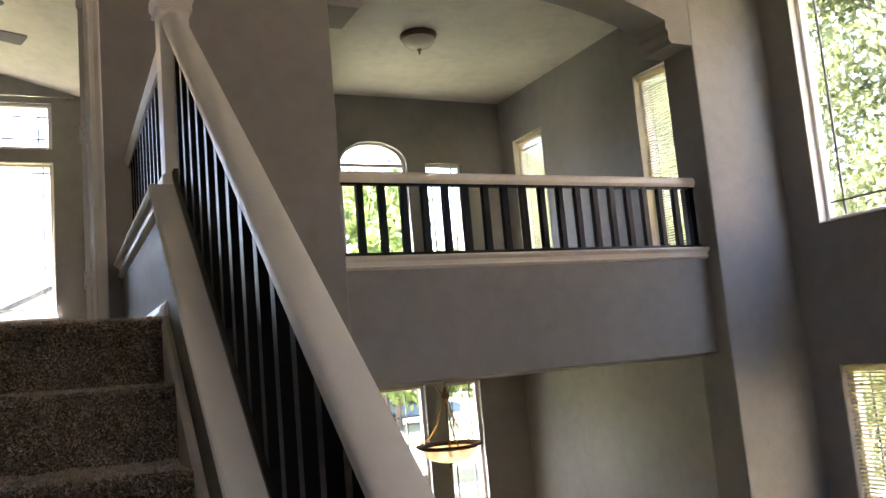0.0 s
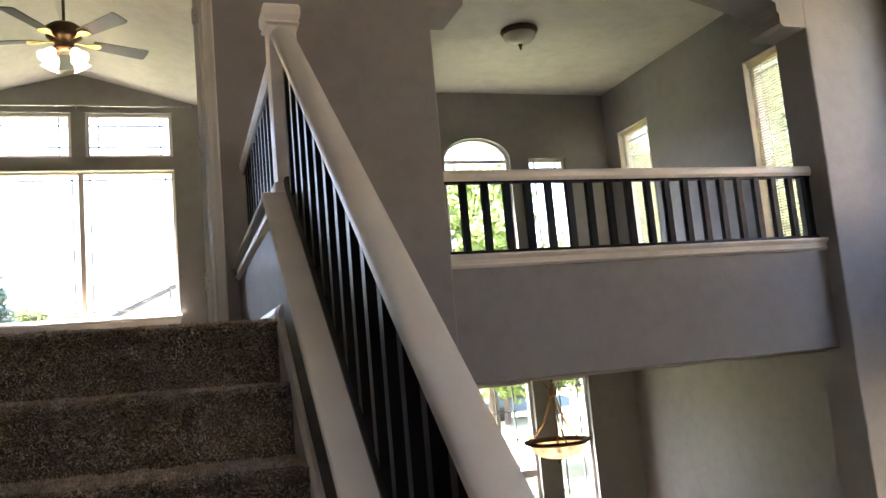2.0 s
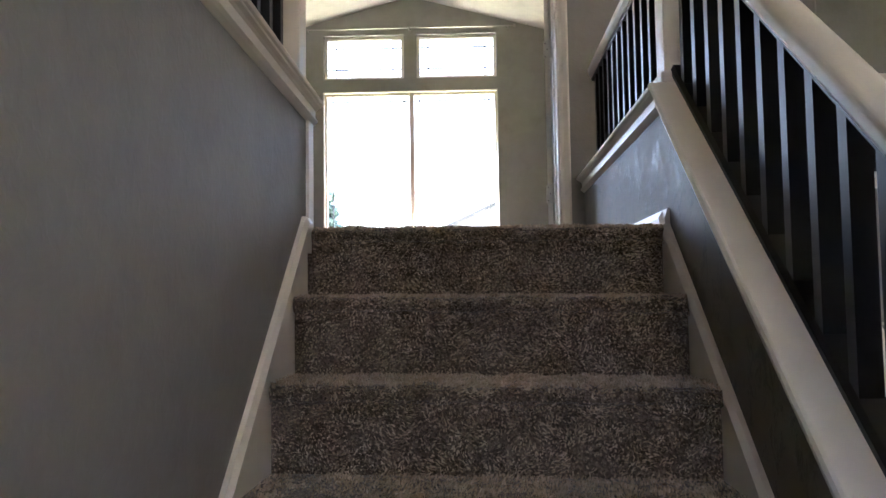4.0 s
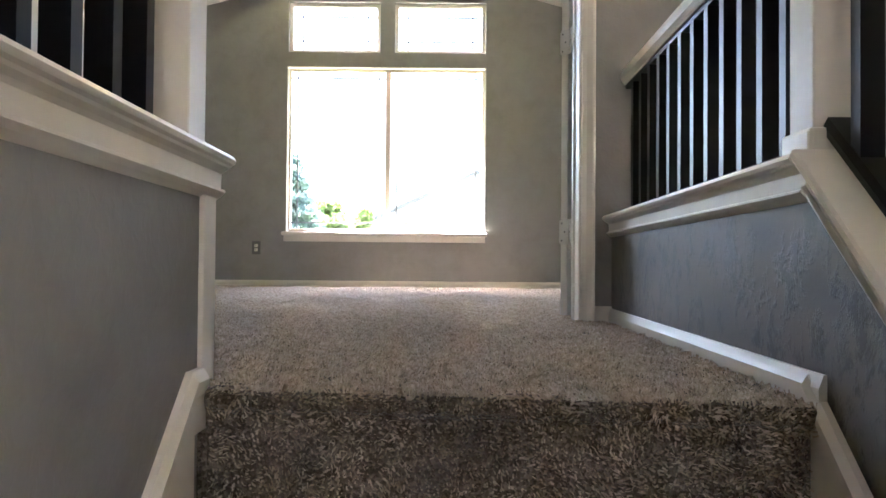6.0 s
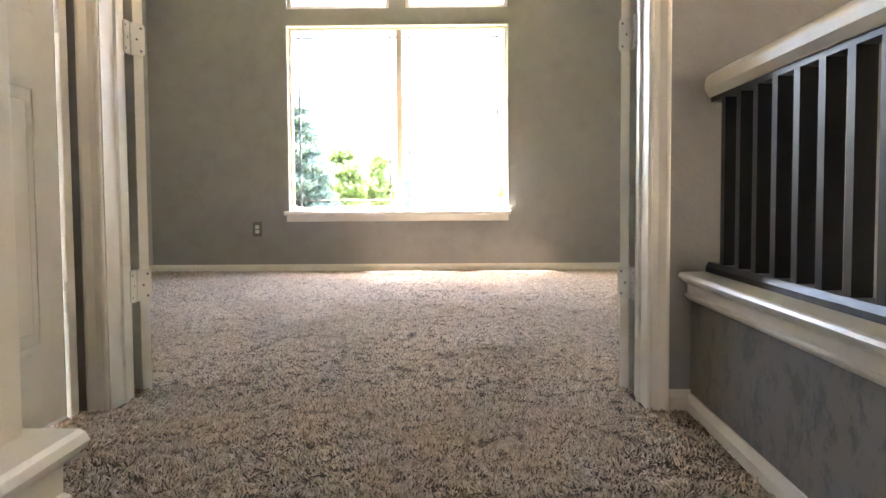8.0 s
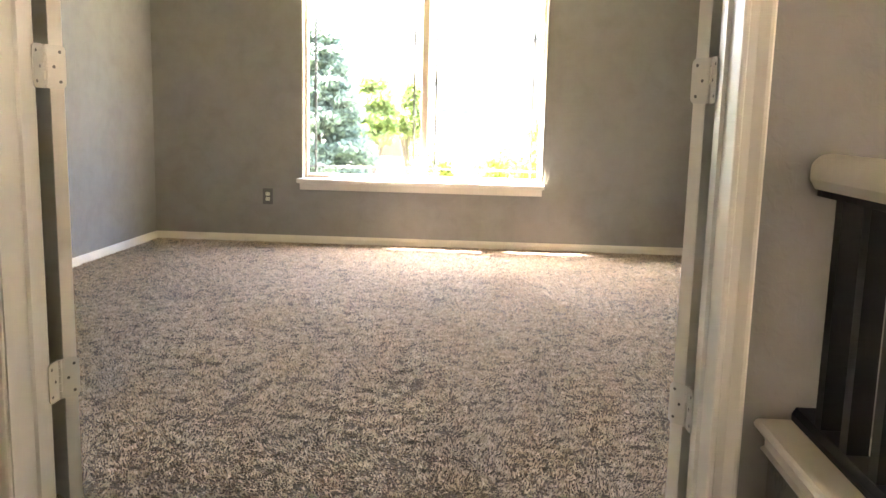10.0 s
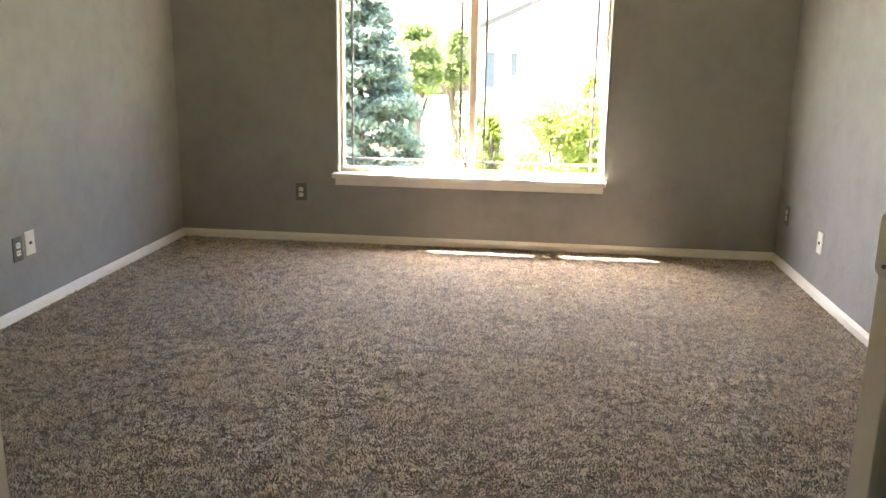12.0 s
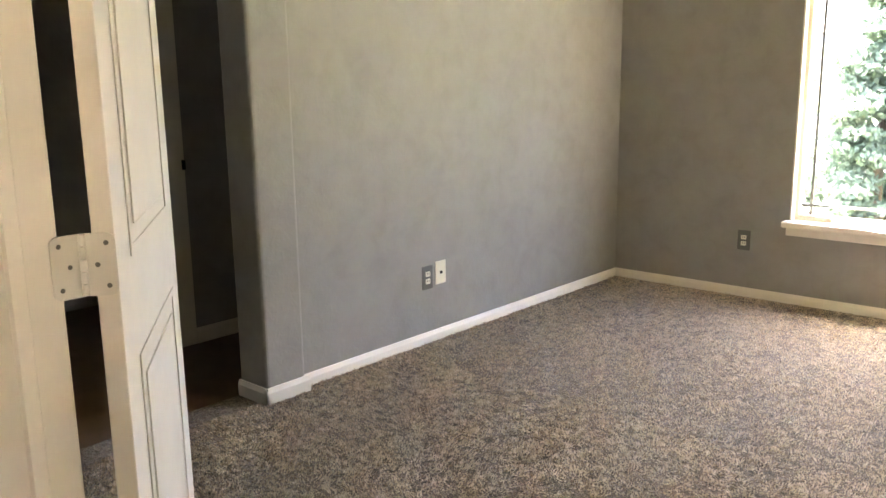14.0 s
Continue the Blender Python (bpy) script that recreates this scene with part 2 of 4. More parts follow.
def lathe(outline, seg=24, at=(0, 0, 0), bm=None, top_open=False):
    bm = bm or bmesh.new()
    rings = []
    for r, z in outline:
        if r < 1e-4:
            rings.append([bm.verts.new((at[0], at[1], at[2] + z))])
        else:
            rings.append([bm.verts.new((at[0] + r * math.cos(2 * math.pi * i / seg), at[1] + r * math.sin(2 * math.pi * i / seg), at[2] + z)) for i in range(seg)])
    for a, b in zip(rings, rings[1:]):
        for i in range(seg):
            j = (i + 1) % seg
            if len(a) == 1 and len(b) == 1:
                continue
            if len(a) == 1:
                bm.faces.new((a[0], b[j], b[i]))
            elif len(b) == 1:
                bm.faces.new((a[i], a[j], b[0]))
            else:
                bm.faces.new((a[i], a[j], b[j], b[i]))
    return bm


def rod(p, q, r0, r1=None, seg=8, bm=None):
    bm = bm or bmesh.new()
    p, q = Vector(p), Vector(q)
    r1 = r0 if r1 is None else r1
    m = (q - p).to_track_quat("Z", "Y").to_matrix()
    ra = [bm.verts.new(p + m @ Vector((r0 * math.cos(2 * math.pi * i / seg), r0 * math.sin(2 * math.pi * i / seg), 0))) for i in range(seg)]
    rb = [bm.verts.new(q + m @ Vector((r1 * math.cos(2 * math.pi * i / seg), r1 * math.sin(2 * math.pi * i / seg), 0))) for i in range(seg)]
    for i in range(seg):
        bm.faces.new((ra[i], ra[(i + 1) % seg], rb[(i + 1) % seg], rb[i]))
    bm.faces.new(ra[::-1])
    bm.faces.new(rb)
    return bm


def panel(axis, a0, a1, c0, c1, z0, z1, holes=(), bm=None):
    """A wall along 'x' or 'y' from a0 to a1, between the faces c0 and c1, with rectangular holes (a, b, za, zb)."""
    bm = bm or bmesh.new()
    us = sorted({a0, a1, *[h[0] for h in holes], *[h[1] for h in holes]})
    zs = sorted({z0, z1, *[h[2] for h in holes], *[h[3] for h in holes]})
    us = [u for u in us if a0 <= u <= a1]
    zs = [z for z in zs if z0 <= z <= z1]

    def solid(i, k):
        if not (0 <= i < len(us) - 1 and 0 <= k < len(zs) - 1):
            return False
        u, z = (us[i] + us[i + 1]) / 2, (zs[k] + zs[k + 1]) / 2
        return not any(h[0] < u < h[1] and h[2] < z < h[3] for h in holes)

    cache = {}

    def vert(u, c, z):
        key = (u, c, z)
        if key not in cache:
            cache[key] = bm.verts.new((u, c, z) if axis == "x" else (c, u, z))
        return cache[key]

    for i in range(len(us) - 1):
        for k in range(len(zs) - 1):
            if not solid(i, k):
                continue
            u0, u1, za, zb = us[i], us[i + 1], zs[k], zs[k + 1]
            for c in (c0, c1):
                bm.faces.new((vert(u0, c, za), vert(u1, c, za), vert(u1, c, zb), vert(u0, c, zb)))
            for ok, q in ((solid(i - 1, k), ((u0, za), (u0, zb))), (solid(i + 1, k), ((u1, za), (u1, zb))),
                          (solid(i, k - 1), ((u0, za), (u1, za))), (solid(i, k + 1), ((u0, zb), (u1, zb)))):
                if not ok:
                    (ua, qa), (ub, qb) = q
                    bm.faces.new((vert(ua, c0, qa), vert(ub, c0, qb), vert(ub, c1, qb), vert(ua, c1, qa)))
    return bm


def structure(name, bm, mat, label, category, soft=0.0):
    ob = tagged(part(name, bm, mat), label, category, kind="structure")
    if soft:
        mod = ob.modifiers.new("soft", "BEVEL")
        mod.width, mod.segments, mod.limit_method, mod.angle_limit = soft, 3, "ANGLE", radians(50)
    return ob

# ---- the large structure ----
RISE, GOING = 0.197, 0.255
SLOPE = RISE / GOING
XL, XR = -0.525, 0.525          # stair between the half walls
LEAN = 0.0134               # the right flank of stair and landing runs askew by this
YD = 1.735                  # hall face of the door and arch wall
YW = 6.53                   # bedroom face of the window wall
BX0, BX1 = -2.797, 1.51     # bedroom side walls
FX = 5.2                    # inner face of the outer side wall
YB = 5.78                   # inner face of the front wall of the loft
LOW = -2.955                # lower floor
RIDGE_X, RIDGE_Z, EAVE_Z = -0.645, 3.16, 2.57

structure("ground", box(-60, 60, -60, 90, -3.5, -3.2), M_GRASS, "sunlit green lawn around the houses", "lawn")
floor = box(-1.28, XR, 0.03, YD + 0.17, -0.3, -0.016)
box(-3.4, -0.645, -4.6, 0.03, -0.3, 0, bm=floor)
box(BX0 - 0.15, BX1, YD + 0.17, YW, -0.3, 0, bm=floor)
structure("floor", floor, M_CARPET, "brown-grey speckled cut-pile carpet on the upper floor", "carpet")
structure("floor_loft", box(1.7, FX, 1.99, YB, -0.3, -0.02), M_CARPET, "carpeted loft floor behind the parapet", "carpet")
structure("floor_lower", box(-3.4, FX, -5, YB, LOW - 0.2, LOW), M_WOODFLOOR, "brown floor of the entrance hall below", "floor")
structure("floor_passage", box(-5.0, BX0 - 0.152, 1.9, 4.9, -0.3, -0.004), M_PASSAGE, "dark brown side passage floor with shade in its colour", "floor")
structure("ceiling_lower", box(1.7, FX, 1.99, YB, -0.36, -0.304), M_CEIL, "painted ceiling of the lower front room", "ceiling")
structure("ceiling_loft", box(1.7, FX, 2.05, YB, 2.77, 2.9), M_CEIL, "cream textured loft ceiling", "ceiling")
structure("ceiling_hall", box(-3.4, FX + 0.16, -5.0, 2.05, 3.9, 4.0), M_CEIL, "cream ceiling high over the stair hall", "ceiling")
structure("ceiling_passage", box(-5.0, BX0 - 0.15, 1.9, 4.9, 2.45, 2.55), M_CEIL, "low ceiling of the side passage", "ceiling")
vault = bmesh.new()
for xa, za, xb, zb in ((BX0 - 0.15, EAVE_Z - 0.04, RIDGE_X, RIDGE_Z), (RIDGE_X, RIDGE_Z, BX1 + 0.15, EAVE_Z - 0.04)):
    prism([(xa, za), (xb, zb), (xb, zb + 0.12), (xa, za + 0.12)], lambda u, v, w: (u, w, v), YD + 0.165, YW + 0.1, vault)
structure("ceiling_bedroom", vault, M_CEIL, "cream vaulted bedroom ceiling with a central ridge", "ceiling")

DOOR = (-1.175, 0.419, -0.05, 2.06)
structure("wall_door", panel("x", -3.0, 1.70, YD, YD + 0.165, LOW, 3.9, [DOOR]), M_WALL, "grey painted wall around the double doorway", "wall", 0.012)
structure("wall_bedroom_side", panel("y", YD + 0.164, YW + 0.15, BX1, 1.70, LOW, 3.9), M_WALL, "grey painted partition between bedroom and loft", "wall")
BIG = (-1.60, 0.305, 0.50, 2.11)
UP1, UP2 = (-1.59, -0.712, 2.25, 2.735), (-0.574, 0.30, 2.25, 2.735)
structure("wall_window", panel("x", BX0 - 0.15, BX1, YW, YW + 0.15, LOW, 3.4, [BIG, UP1, UP2]), M_WALL, "dark grey painted bedroom wall around the windows", "wall", 0.006)
structure("wall_bedroom_left", panel("y", 3.645, YW, BX0 - 0.15, BX0, -0.3, 3.0), M_WALL, "grey painted bedroom wall with a soft sheen", "wall")
structure("wall_end", box(BX0 - 0.152, BX0 + 0.05, 3.425, 3.643, 0, 3.0, 0.018, 3), M_WALL, "grey rounded wall end beside the side passage", "wall")
structure("wall_passage_head", panel("y", YD + 0.165, 3.425, BX0 - 0.15, BX0, 2.3, 3.0), M_WALL, "grey wall over the passage opening", "wall")
passage = panel("y", 1.8, 5.0, -5.1, -5.0, -0.4, 2.6)
panel("x", -5.0, BX0 - 0.152, 1.8, 1.898, -0.4, 2.6, bm=passage)
panel("x", -5.0, BX0 - 0.152, 4.9, 5.0, -0.4, 2.6, bm=passage)
structure("wall_passage", passage, M_WALL, "grey walls of the unlit side passage", "wall")

# arch wall with its opening to the loft and the room below
AX0, AX1, SPRING_L, SPRING_R, ARCH_RISE = 1.70, 4.46, 2.05, 2.05, 0.21
arch = panel("x", AX0, FX, YD, 2.05, LOW, 3.9, [(AX0, AX1, LOW, 2.399)])
prof = [(AX0, 2.4), (AX0, 1.88), (AX0 + 0.19, 1.88), (AX0 + 0.215, 1.905), (AX0 + 0.215, 1.96), (AX0 + 0.23, 1.975), (AX0 + 0.23, SPRING_L)]
xc, half = (AX0 + AX1) / 2, (AX1 - AX0) / 2 - 0.23
for i in range(1, 24):
    u = -1 + 2 * i / 24
    prof.append((xc + half * u, SPRING_L + (SPRING_R - SPRING_L) * (u + 1) / 2 + ARCH_RISE * (1 - u * u)))
prof += [(AX1 - 0.23, SPRING_R), (AX1 - 0.23, 1.985), (AX1 - 0.215, 1.97), (AX1 - 0.215, 1.905), (AX1 - 0.19, 1.88), (AX1, 1.88), (AX1, 2.4)]
fill = prism(prof, lambda u, v, w: (u, w, v), YD - 0.003, 2.052)
fill.normal_update()
bmesh.ops.triangulate(fill, faces=[f for f in fill.faces if len(f.verts) > 4])
structure("wall_arch_head", fill, M_WALL, "grey arch head with stepped corbels over the loft opening", "wall")
structure("wall_arch", arch, M_WALL, "grey wall with a wide arch opening on corbels", "wall", 0.012)
structure("wall_parapet", panel("x", AX0, AX1, 1.85, 1.99, -0.34, 0.335), M_WALL, "grey textured loft parapet over the room below", "wall", 0.012)

W_HALL_UP, W_HALL_LOW = (-0.32, 1.48, 0.51, 2.35), (-0.32, 1.48, -2.2, -0.50)
# opening added out of view, lets sky in from behind onto the risers
W_BACK_ADDED = (-0.4, 1.5, 0.1, 2.7)
# unseen extra hall opening, added to brighten the left stair wall
W_HALL_ADDED = (-3.4, -2.3, 0.51, 2.35)
W_L3, W_L4 = (4.90, 5.52, 0.55, 2.23), (2.83, 3.29, 0.55, 2.23)
structure("wall_outer", panel("y", -5.0, YB + 0.15, FX, FX + 0.16, LOW, 4.0, [W_HALL_UP, W_HALL_LOW, W_HALL_ADDED, W_L3, W_L4]), M_WALL,
          "tall grey outer wall of hall and loft", "wall", 0.012)
W_A, W_S = (3.13, 3.93, 0.5, 2.0), (4.155, 4.635, 0.5, 2.01)
W_B1, W_B2 = (3.11, 3.93, -2.4, -0.50), (4.175, 4.61, -2.4, -0.50)
front = panel("x", 1.70, FX, YB, YB + 0.15, LOW, 3.0, [(W_A[0], W_A[1], W_A[2], 2.25), W_S, W_B1, W_B2])
ring = [(W_A[0], 2.25), (W_A[0], 2.0)]
for i in range(1, 16):
    a = math.pi - math.pi * i / 16
    ring.append(((W_A[0] + W_A[1]) / 2 + 0.4 * math.cos(a), 2.0 + 0.245 * math.sin(a)))
ring += [(W_A[1], 2.0), (W_A[1], 2.25)]
fill = prism(ring, lambda u, v, w: (u, w, v), YB, YB + 0.15)
fill.normal_update()
bmesh.ops.triangulate(fill, faces=[f for f in fill.faces if len(f.verts) > 4])
merged(front, fill)
structure("wall_front", front, M_WALL, "grey front wall of the loft and the room below", "wall")
structure("wall_back", panel("x", -3.4, FX, -5.15, -5.0, LOW, 3.95, [W_BACK_ADDED]), M_WALL, "plain grey wall behind the stairs", "wall")
structure("wall_hall_left", panel("y", -5.0, 0.9, -3.55, -3.4, LOW, 3.95), M_WALL, "plain grey wall of the upper passage", "wall")
CLOSET = (0.93, 1.66, -0.05, 2.05)
structure("wall_closet", panel("y", 0.84, YD, -1.374, -1.254, 0, 3.9, [CLOSET]), M_WALL, "grey wall with a white closet door", "wall")
structure("wall_closet_return", panel("x", -3.4, -1.374, 0.84, 0.94, 0, 3.9), M_WALL, "grey wall beside the closet", "wall")
structure("roof_closet", box(-3.4, -1.254, 0.94, YD, 2.6, 2.7), M_CEIL, "closet ceiling", "ceiling")



def askew(*obs):
    """Turns the right flank a little about its far end."""
    for ob in obs:
        for v in ob.data.vertices:
            v.co.x += LEAN * (v.co.y + ob.location.y - YD)


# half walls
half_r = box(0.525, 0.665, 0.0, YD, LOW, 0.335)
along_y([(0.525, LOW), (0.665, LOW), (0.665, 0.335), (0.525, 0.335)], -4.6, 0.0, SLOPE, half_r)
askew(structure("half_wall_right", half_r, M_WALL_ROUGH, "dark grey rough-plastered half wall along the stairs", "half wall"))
stepped = prism([(-5.0, LOW), (0.085, LOW), (0.085, 0.335), (-1.2, 0.335), (-1.2, 3.9), (-5.0, 3.9)], lambda u, v, w: (w, u, v), -0.645, -0.525)
stepped.normal_update()
bmesh.ops.triangulate(stepped, faces=[f for f in stepped.faces if len(f.verts) > 4])
structure("wall_stair_left", stepped, M_WALL, "grey wall beside the stairs stepping down to a half wall", "wall", 0.010)
structure("wall_stair_end", panel("x", -0.525, 0.665, -4.7, -4.6, LOW, 0.0), M_WALL, "plain wall behind the stair landing", "wall")

def settle(co):
    """The landing and the steps sag a little and run askew towards their right side; returns (dy, dz) for a place."""
    u = min(1.0, max(0.0, (co[0] - XL) / (XR - XL)))
    v = min(1.0, max(0.0, (YD - co[1]) / YD))
    return -0.055 * u * v, -0.014 * u * v


# stairs
stairs = tagged(new("staircase"), "carpeted straight staircase with brown-grey pile", "stairs", kind="structure")
for k in range(0, 10):
    y, z = -k * GOING, -k * RISE
    back = y + GOING + 0.03 if k else 0.03
    low = z - RISE - 0.02
    prof = [(back, z), (back, low), (y + 0.022, low), (y + 0.022, z - 0.045)]
    for i in range(0, 7):
        a = -math.pi / 2 - math.pi * i / 6
        prof.append((y + 0.018 + 0.02 * math.cos(a), z - 0.02 + 0.02 * math.sin(a)))
    bm = bmesh.new()
    n = 70
    rows = [[bm.verts.new((XL + 0.02 + (XR - XL - 0.04) * i / n, u, v)) for u, v in prof] for i in range(n + 1)]
    for a, b in zip(rows, rows[1:]):
        for i in range(len(prof)):
            j = (i + 1) % len(prof)
            bm.faces.new((a[i], a[j], b[j], b[i]))
    for v in bm.verts:
        if v.co.y < y + 0.021:
            v.co += Vector((0, noise.noise(v.co * 26) * 0.006, noise.noise(v.co * 23 + Vector((5, 0, 0))) * 0.006))
    for v in bm.verts:
        dy, dz = settle(v.co)
        v.co.x += LEAN * (v.co.y - YD) * (v.co.x - XL) / (XR - XL)
        v.co.y += dy
        v.co.z += dz
    part("step", bm, M_CARPET, stairs)
part("landing", box(XL, XR, -4.6, -9 * GOING + 0.1, -10 * RISE - 0.2, -10 * RISE), M_CARPET, stairs)


# ---- trim ----
def trim(name, bm, label="white painted wooden trim", category="trim", mat=None):
    return tagged(part(name, bm, mat or M_TRIM), label, category, kind="structure")


def cap_profile(x0, x1, z0=0.0):
    """Board with rounded nose over a stepped moulding, for a half wall between x0 and x1."""
    t = z0 + 0.40
    left = [(x0 - 0.034, t - 0.003), (x0 - 0.038, t - 0.010), (x0 - 0.035, t - 0.017), (x0 - 0.029, t - 0.020), (x0 - 0.027, t - 0.024), (x0 - 0.018, t - 0.029),
            (x0 - 0.012, t - 0.034), (x0 - 0.011, t - 0.060), (x0 - 0.019, t - 0.063), (x0 - 0.019, t - 0.067), (x0 - 0.012, t - 0.074), (x0 - 0.004, t - 0.080), (x0 - 0.001, t - 0.082)]
    right = [(x0 + x1 - u, v) for u, v in left[::-1]]
    return [(x0 - 0.028, t), *left, *right, (x1 + 0.028, t)]


askew(trim("trim_cap_right", along_y(cap_profile(0.525, 0.665), 0.008, YD), "white moulded cap on the right half wall", "trim"))
askew(trim("trim_cap_slope", along_y(cap_profile(0.525, 0.665), -2.9, 0.007, SLOPE), "white sloping cap on the stair half wall", "trim"))
trim("trim_cap_left", along_y(cap_profile(-0.645, -0.525), -1.2, 0.115), "white moulded cap on the left half wall", "trim")
trim("trim_cap_loft", along_x([(y, z + 0.012) for y, z in cap_profile(1.85, 1.99)], AX0, AX1), "white moulded cap on the loft parapet", "trim")
corner = box(-0.528, -0.516, 0.022, 0.094, 0.0, 0.322, 0.002)
box(-0.645, -0.5162, 0.0852, 0.0942, 0.0, 0.322, 0.002, bm=corner)
trim("trim_corner", corner, "white corner boards on the half wall end", "trim")


def base_profile(c, side, h=0.06):
    return [(c, 0.0), (c + side * 0.014, 0.0), (c + side * 0.014, h - 0.022), (c + side * 0.010, h - 0.012), (c + side * 0.006, h), (c, h)]


right_base = trim("baseboard", along_y(base_profile(0.525, -1, 0.052), -0.05, YD), "white baseboard under the half wall", "baseboard")
for v in right_base.data.vertices:
    v.co.z -= 0.016 * (YD - v.co.y) / YD
askew(right_base)
trim("baseboard", along_x(base_profile(YD, -1), 0.462, 0.525), "short white baseboard piece", "baseboard")
trim("baseboard", along_x(base_profile(YW, -1), BX0, BX1), "white baseboard under the bedroom window", "baseboard")
trim("baseboard", along_y(base_profile(BX0, 1), 3.645, YW), "white baseboard on the bedroom wall", "baseboard")
trim("baseboard", along_y(base_profile(BX1, -1), YD + 0.165, YW), "white baseboard on the bedroom wall", "baseboard")
endb = along_y(base_profile(BX0 + 0.05, 1, 0.075), 3.411, 3.66)
along_x(base_profile(3.425, -1, 0.075), BX0 - 0.15, BX0 + 0.064, endb)
trim("baseboard", endb, "white baseboard round the wall end", "baseboard")
skirt = [(0.0, -0.26), (0.016, -0.26), (0.016, 0.02), (0.022, 0.03), (0.022, 0.045), (0.012, 0.062), (0.0, 0.062)]
trim("trim_skirt_left", along_y([(XL + u, v) for u, v in skirt], -2.35, -0.04, SLOPE), "white sloping skirting beside the steps", "trim")
trim("trim_skirt_return", along_y([(XL + u, max(v - 0.0315, -0.07)) for u, v in skirt], -0.0395, 0.0215), "short level return of the stair skirting", "trim")
askew(trim("trim_skirt_right", along_y([(XR - u, v - 0.03) for u, v in skirt], -2.35, -0.002, SLOPE), "white sloping skirting beside the steps", "trim"))


# door casing, jambs and stops
def casing_profile(flip):
    w = 0.062
    pts = [(0, 0), (0, 0.009), (0.003, 0.012), (0.010, 0.013), (0.013, 0.009), (0.030, 0.010), (0.042, 0.015), (0.050, 0.019), (0.057, 0.019), (w, 0.014), (w, 0)]
    return [(-u if flip else u, v) for u, v in pts]


for sx, flip in ((DOOR[0] + 0.014, True), (DOOR[1] - 0.021, False)):
    trim("trim_casing", along_z([(sx + u, YD - v) for u, v in casing_profile(flip)], 0, 2.13), "cream moulded casing beside the double doorway", "trim")
trim("trim_casing", along_x([(YD - 0.016, 2.06), (YD, 2.06), (YD, 2.14), (YD - 0.016, 2.14)], DOOR[0] - 0.05, DOOR[1] + 0.05), "cream casing over the double doorway")
for sx, d in ((DOOR[0], 1), (DOOR[1], -1)):
    j = along_z([(sx, YD - 0.002), (sx + d * 0.018, YD - 0.002), (sx + d * 0.018, YD + 0.09), (sx + d * 0.026, YD + 0.094), (sx + d * 0.026, YD + 0.116),
                 (sx + d * 0.018, YD + 0.12), (sx + d * 0.018, YD + 0.172), (sx, YD + 0.172)], 0, 2.06)
    trim("trim_jamb", j, "cream door jamb with a stop", "trim", M_DOOR)
    trim("trim_casing", box(sx - 0.075 if d > 0 else sx, sx if d > 0 else sx + 0.075, YD + 0.166, YD + 0.182, 0, 2.13, 0.004), "cream casing on the bedroom side", "trim")
trim("trim_head", box(DOOR[0], DOOR[1], YD, YD + 0.168, 2.042, 2.062), "cream door head", "trim", M_DOOR)

# ---- doors ----
def leaf_panels(w, h, t):
    """The slab of a two-panel moulded door with its foot at the origin, opening edge along +x, and its raised panels."""
    slab = box(0, w, 0, t, 0.012, h, 0.002)
    raised = []
    for za, zb in ((0.22, 0.92), (1.10, 1.86)):
        for y, s in ((-0.001, -1), (t + 0.001, 1)):
            bm = bmesh.new()
            for x0, x1, z0, z1 in ((0.12, w - 0.12, za, za + 0.018), (0.12, w - 0.12, zb - 0.018, zb), (0.12, 0.138, za, zb), (w - 0.138, w - 0.12, za, zb)):
                box(x0, x1, min(y, y + s * 0.003), max(y, y + s * 0.003), z0, z1, 0.001, 1, bm)
            box(0.17, w - 0.17, min(y, y + s * 0.003), max(y, y + s * 0.003), za + 0.05, zb - 0.05, 0.003, 1, bm)
            raised.append(bm)
    return slab, raised


def hang_leaf(ob, w, h, t, m):
    slab, raised = leaf_panels(w, h, t)
    bmesh.ops.transform(slab, matrix=m, verts=slab.verts[:])
    leaf = part("leaf", slab, M_DOOR, ob)
    for bm in raised:
        bmesh.ops.transform(bm, matrix=m, verts=bm.verts[:])
        part("panel", bm, M_DOOR, leaf)


def hinge(door, place, turn, swing):
    """A painted butt hinge: two screwed leaves and a five-knuckle barrel; turn, swing: the ways that its two leaves point."""
    base = Matrix.Translation(place)
    for side in (-1, 1):
        edge = [(0.003, -0.051), *[(0.038 + 0.013 * math.sin(a * math.pi / 8), -0.038 - 0.013 * math.cos(a * math.pi / 8)) for a in range(5)]]
        edge += [(u, -v) for u, v in edge[::-1]]
        lf = prism(edge, lambda u, v, w: (u, w, v), -0.0015, 0.0015)
        ang = turn if side > 0 else swing
        bmesh.ops.transform(lf, matrix=base @ Matrix.Rotation(radians(ang), 4, "Z"), verts=lf.verts[:])
        plate = part("hinge_leaf", lf, M_STEEL, door, "cream-painted steel hinge leaf")
        for z in (-0.035, 0.0, 0.035):
            sc = bmesh.new()
            for y in (-0.0022, 0.0012):
                rod((0.037 if z else 0.022, y, z), (0.037 if z else 0.022, y + 0.001, z), 0.0042, 0.0036, 10, sc)
            bmesh.ops.transform(sc, matrix=base @ Matrix.Rotation(radians(ang), 4, "Z"), verts=sc.verts[:])
            part("screw", sc, M_PLATE, plate)
    barrel = bmesh.new()
    for i in range(5):
        z = -0.051 + i * 0.0204
        lathe([(0.0, z + 0.0005), (0.0068, z + 0.001), (0.0068, z + 0.0194), (0.0, z + 0.0199)], 10, (0, 0, 0), barrel)
    bmesh.ops.transform(barrel, matrix=base, verts=barrel.verts[:])
    part("hinge_barrel", barrel, M_STEEL, door)


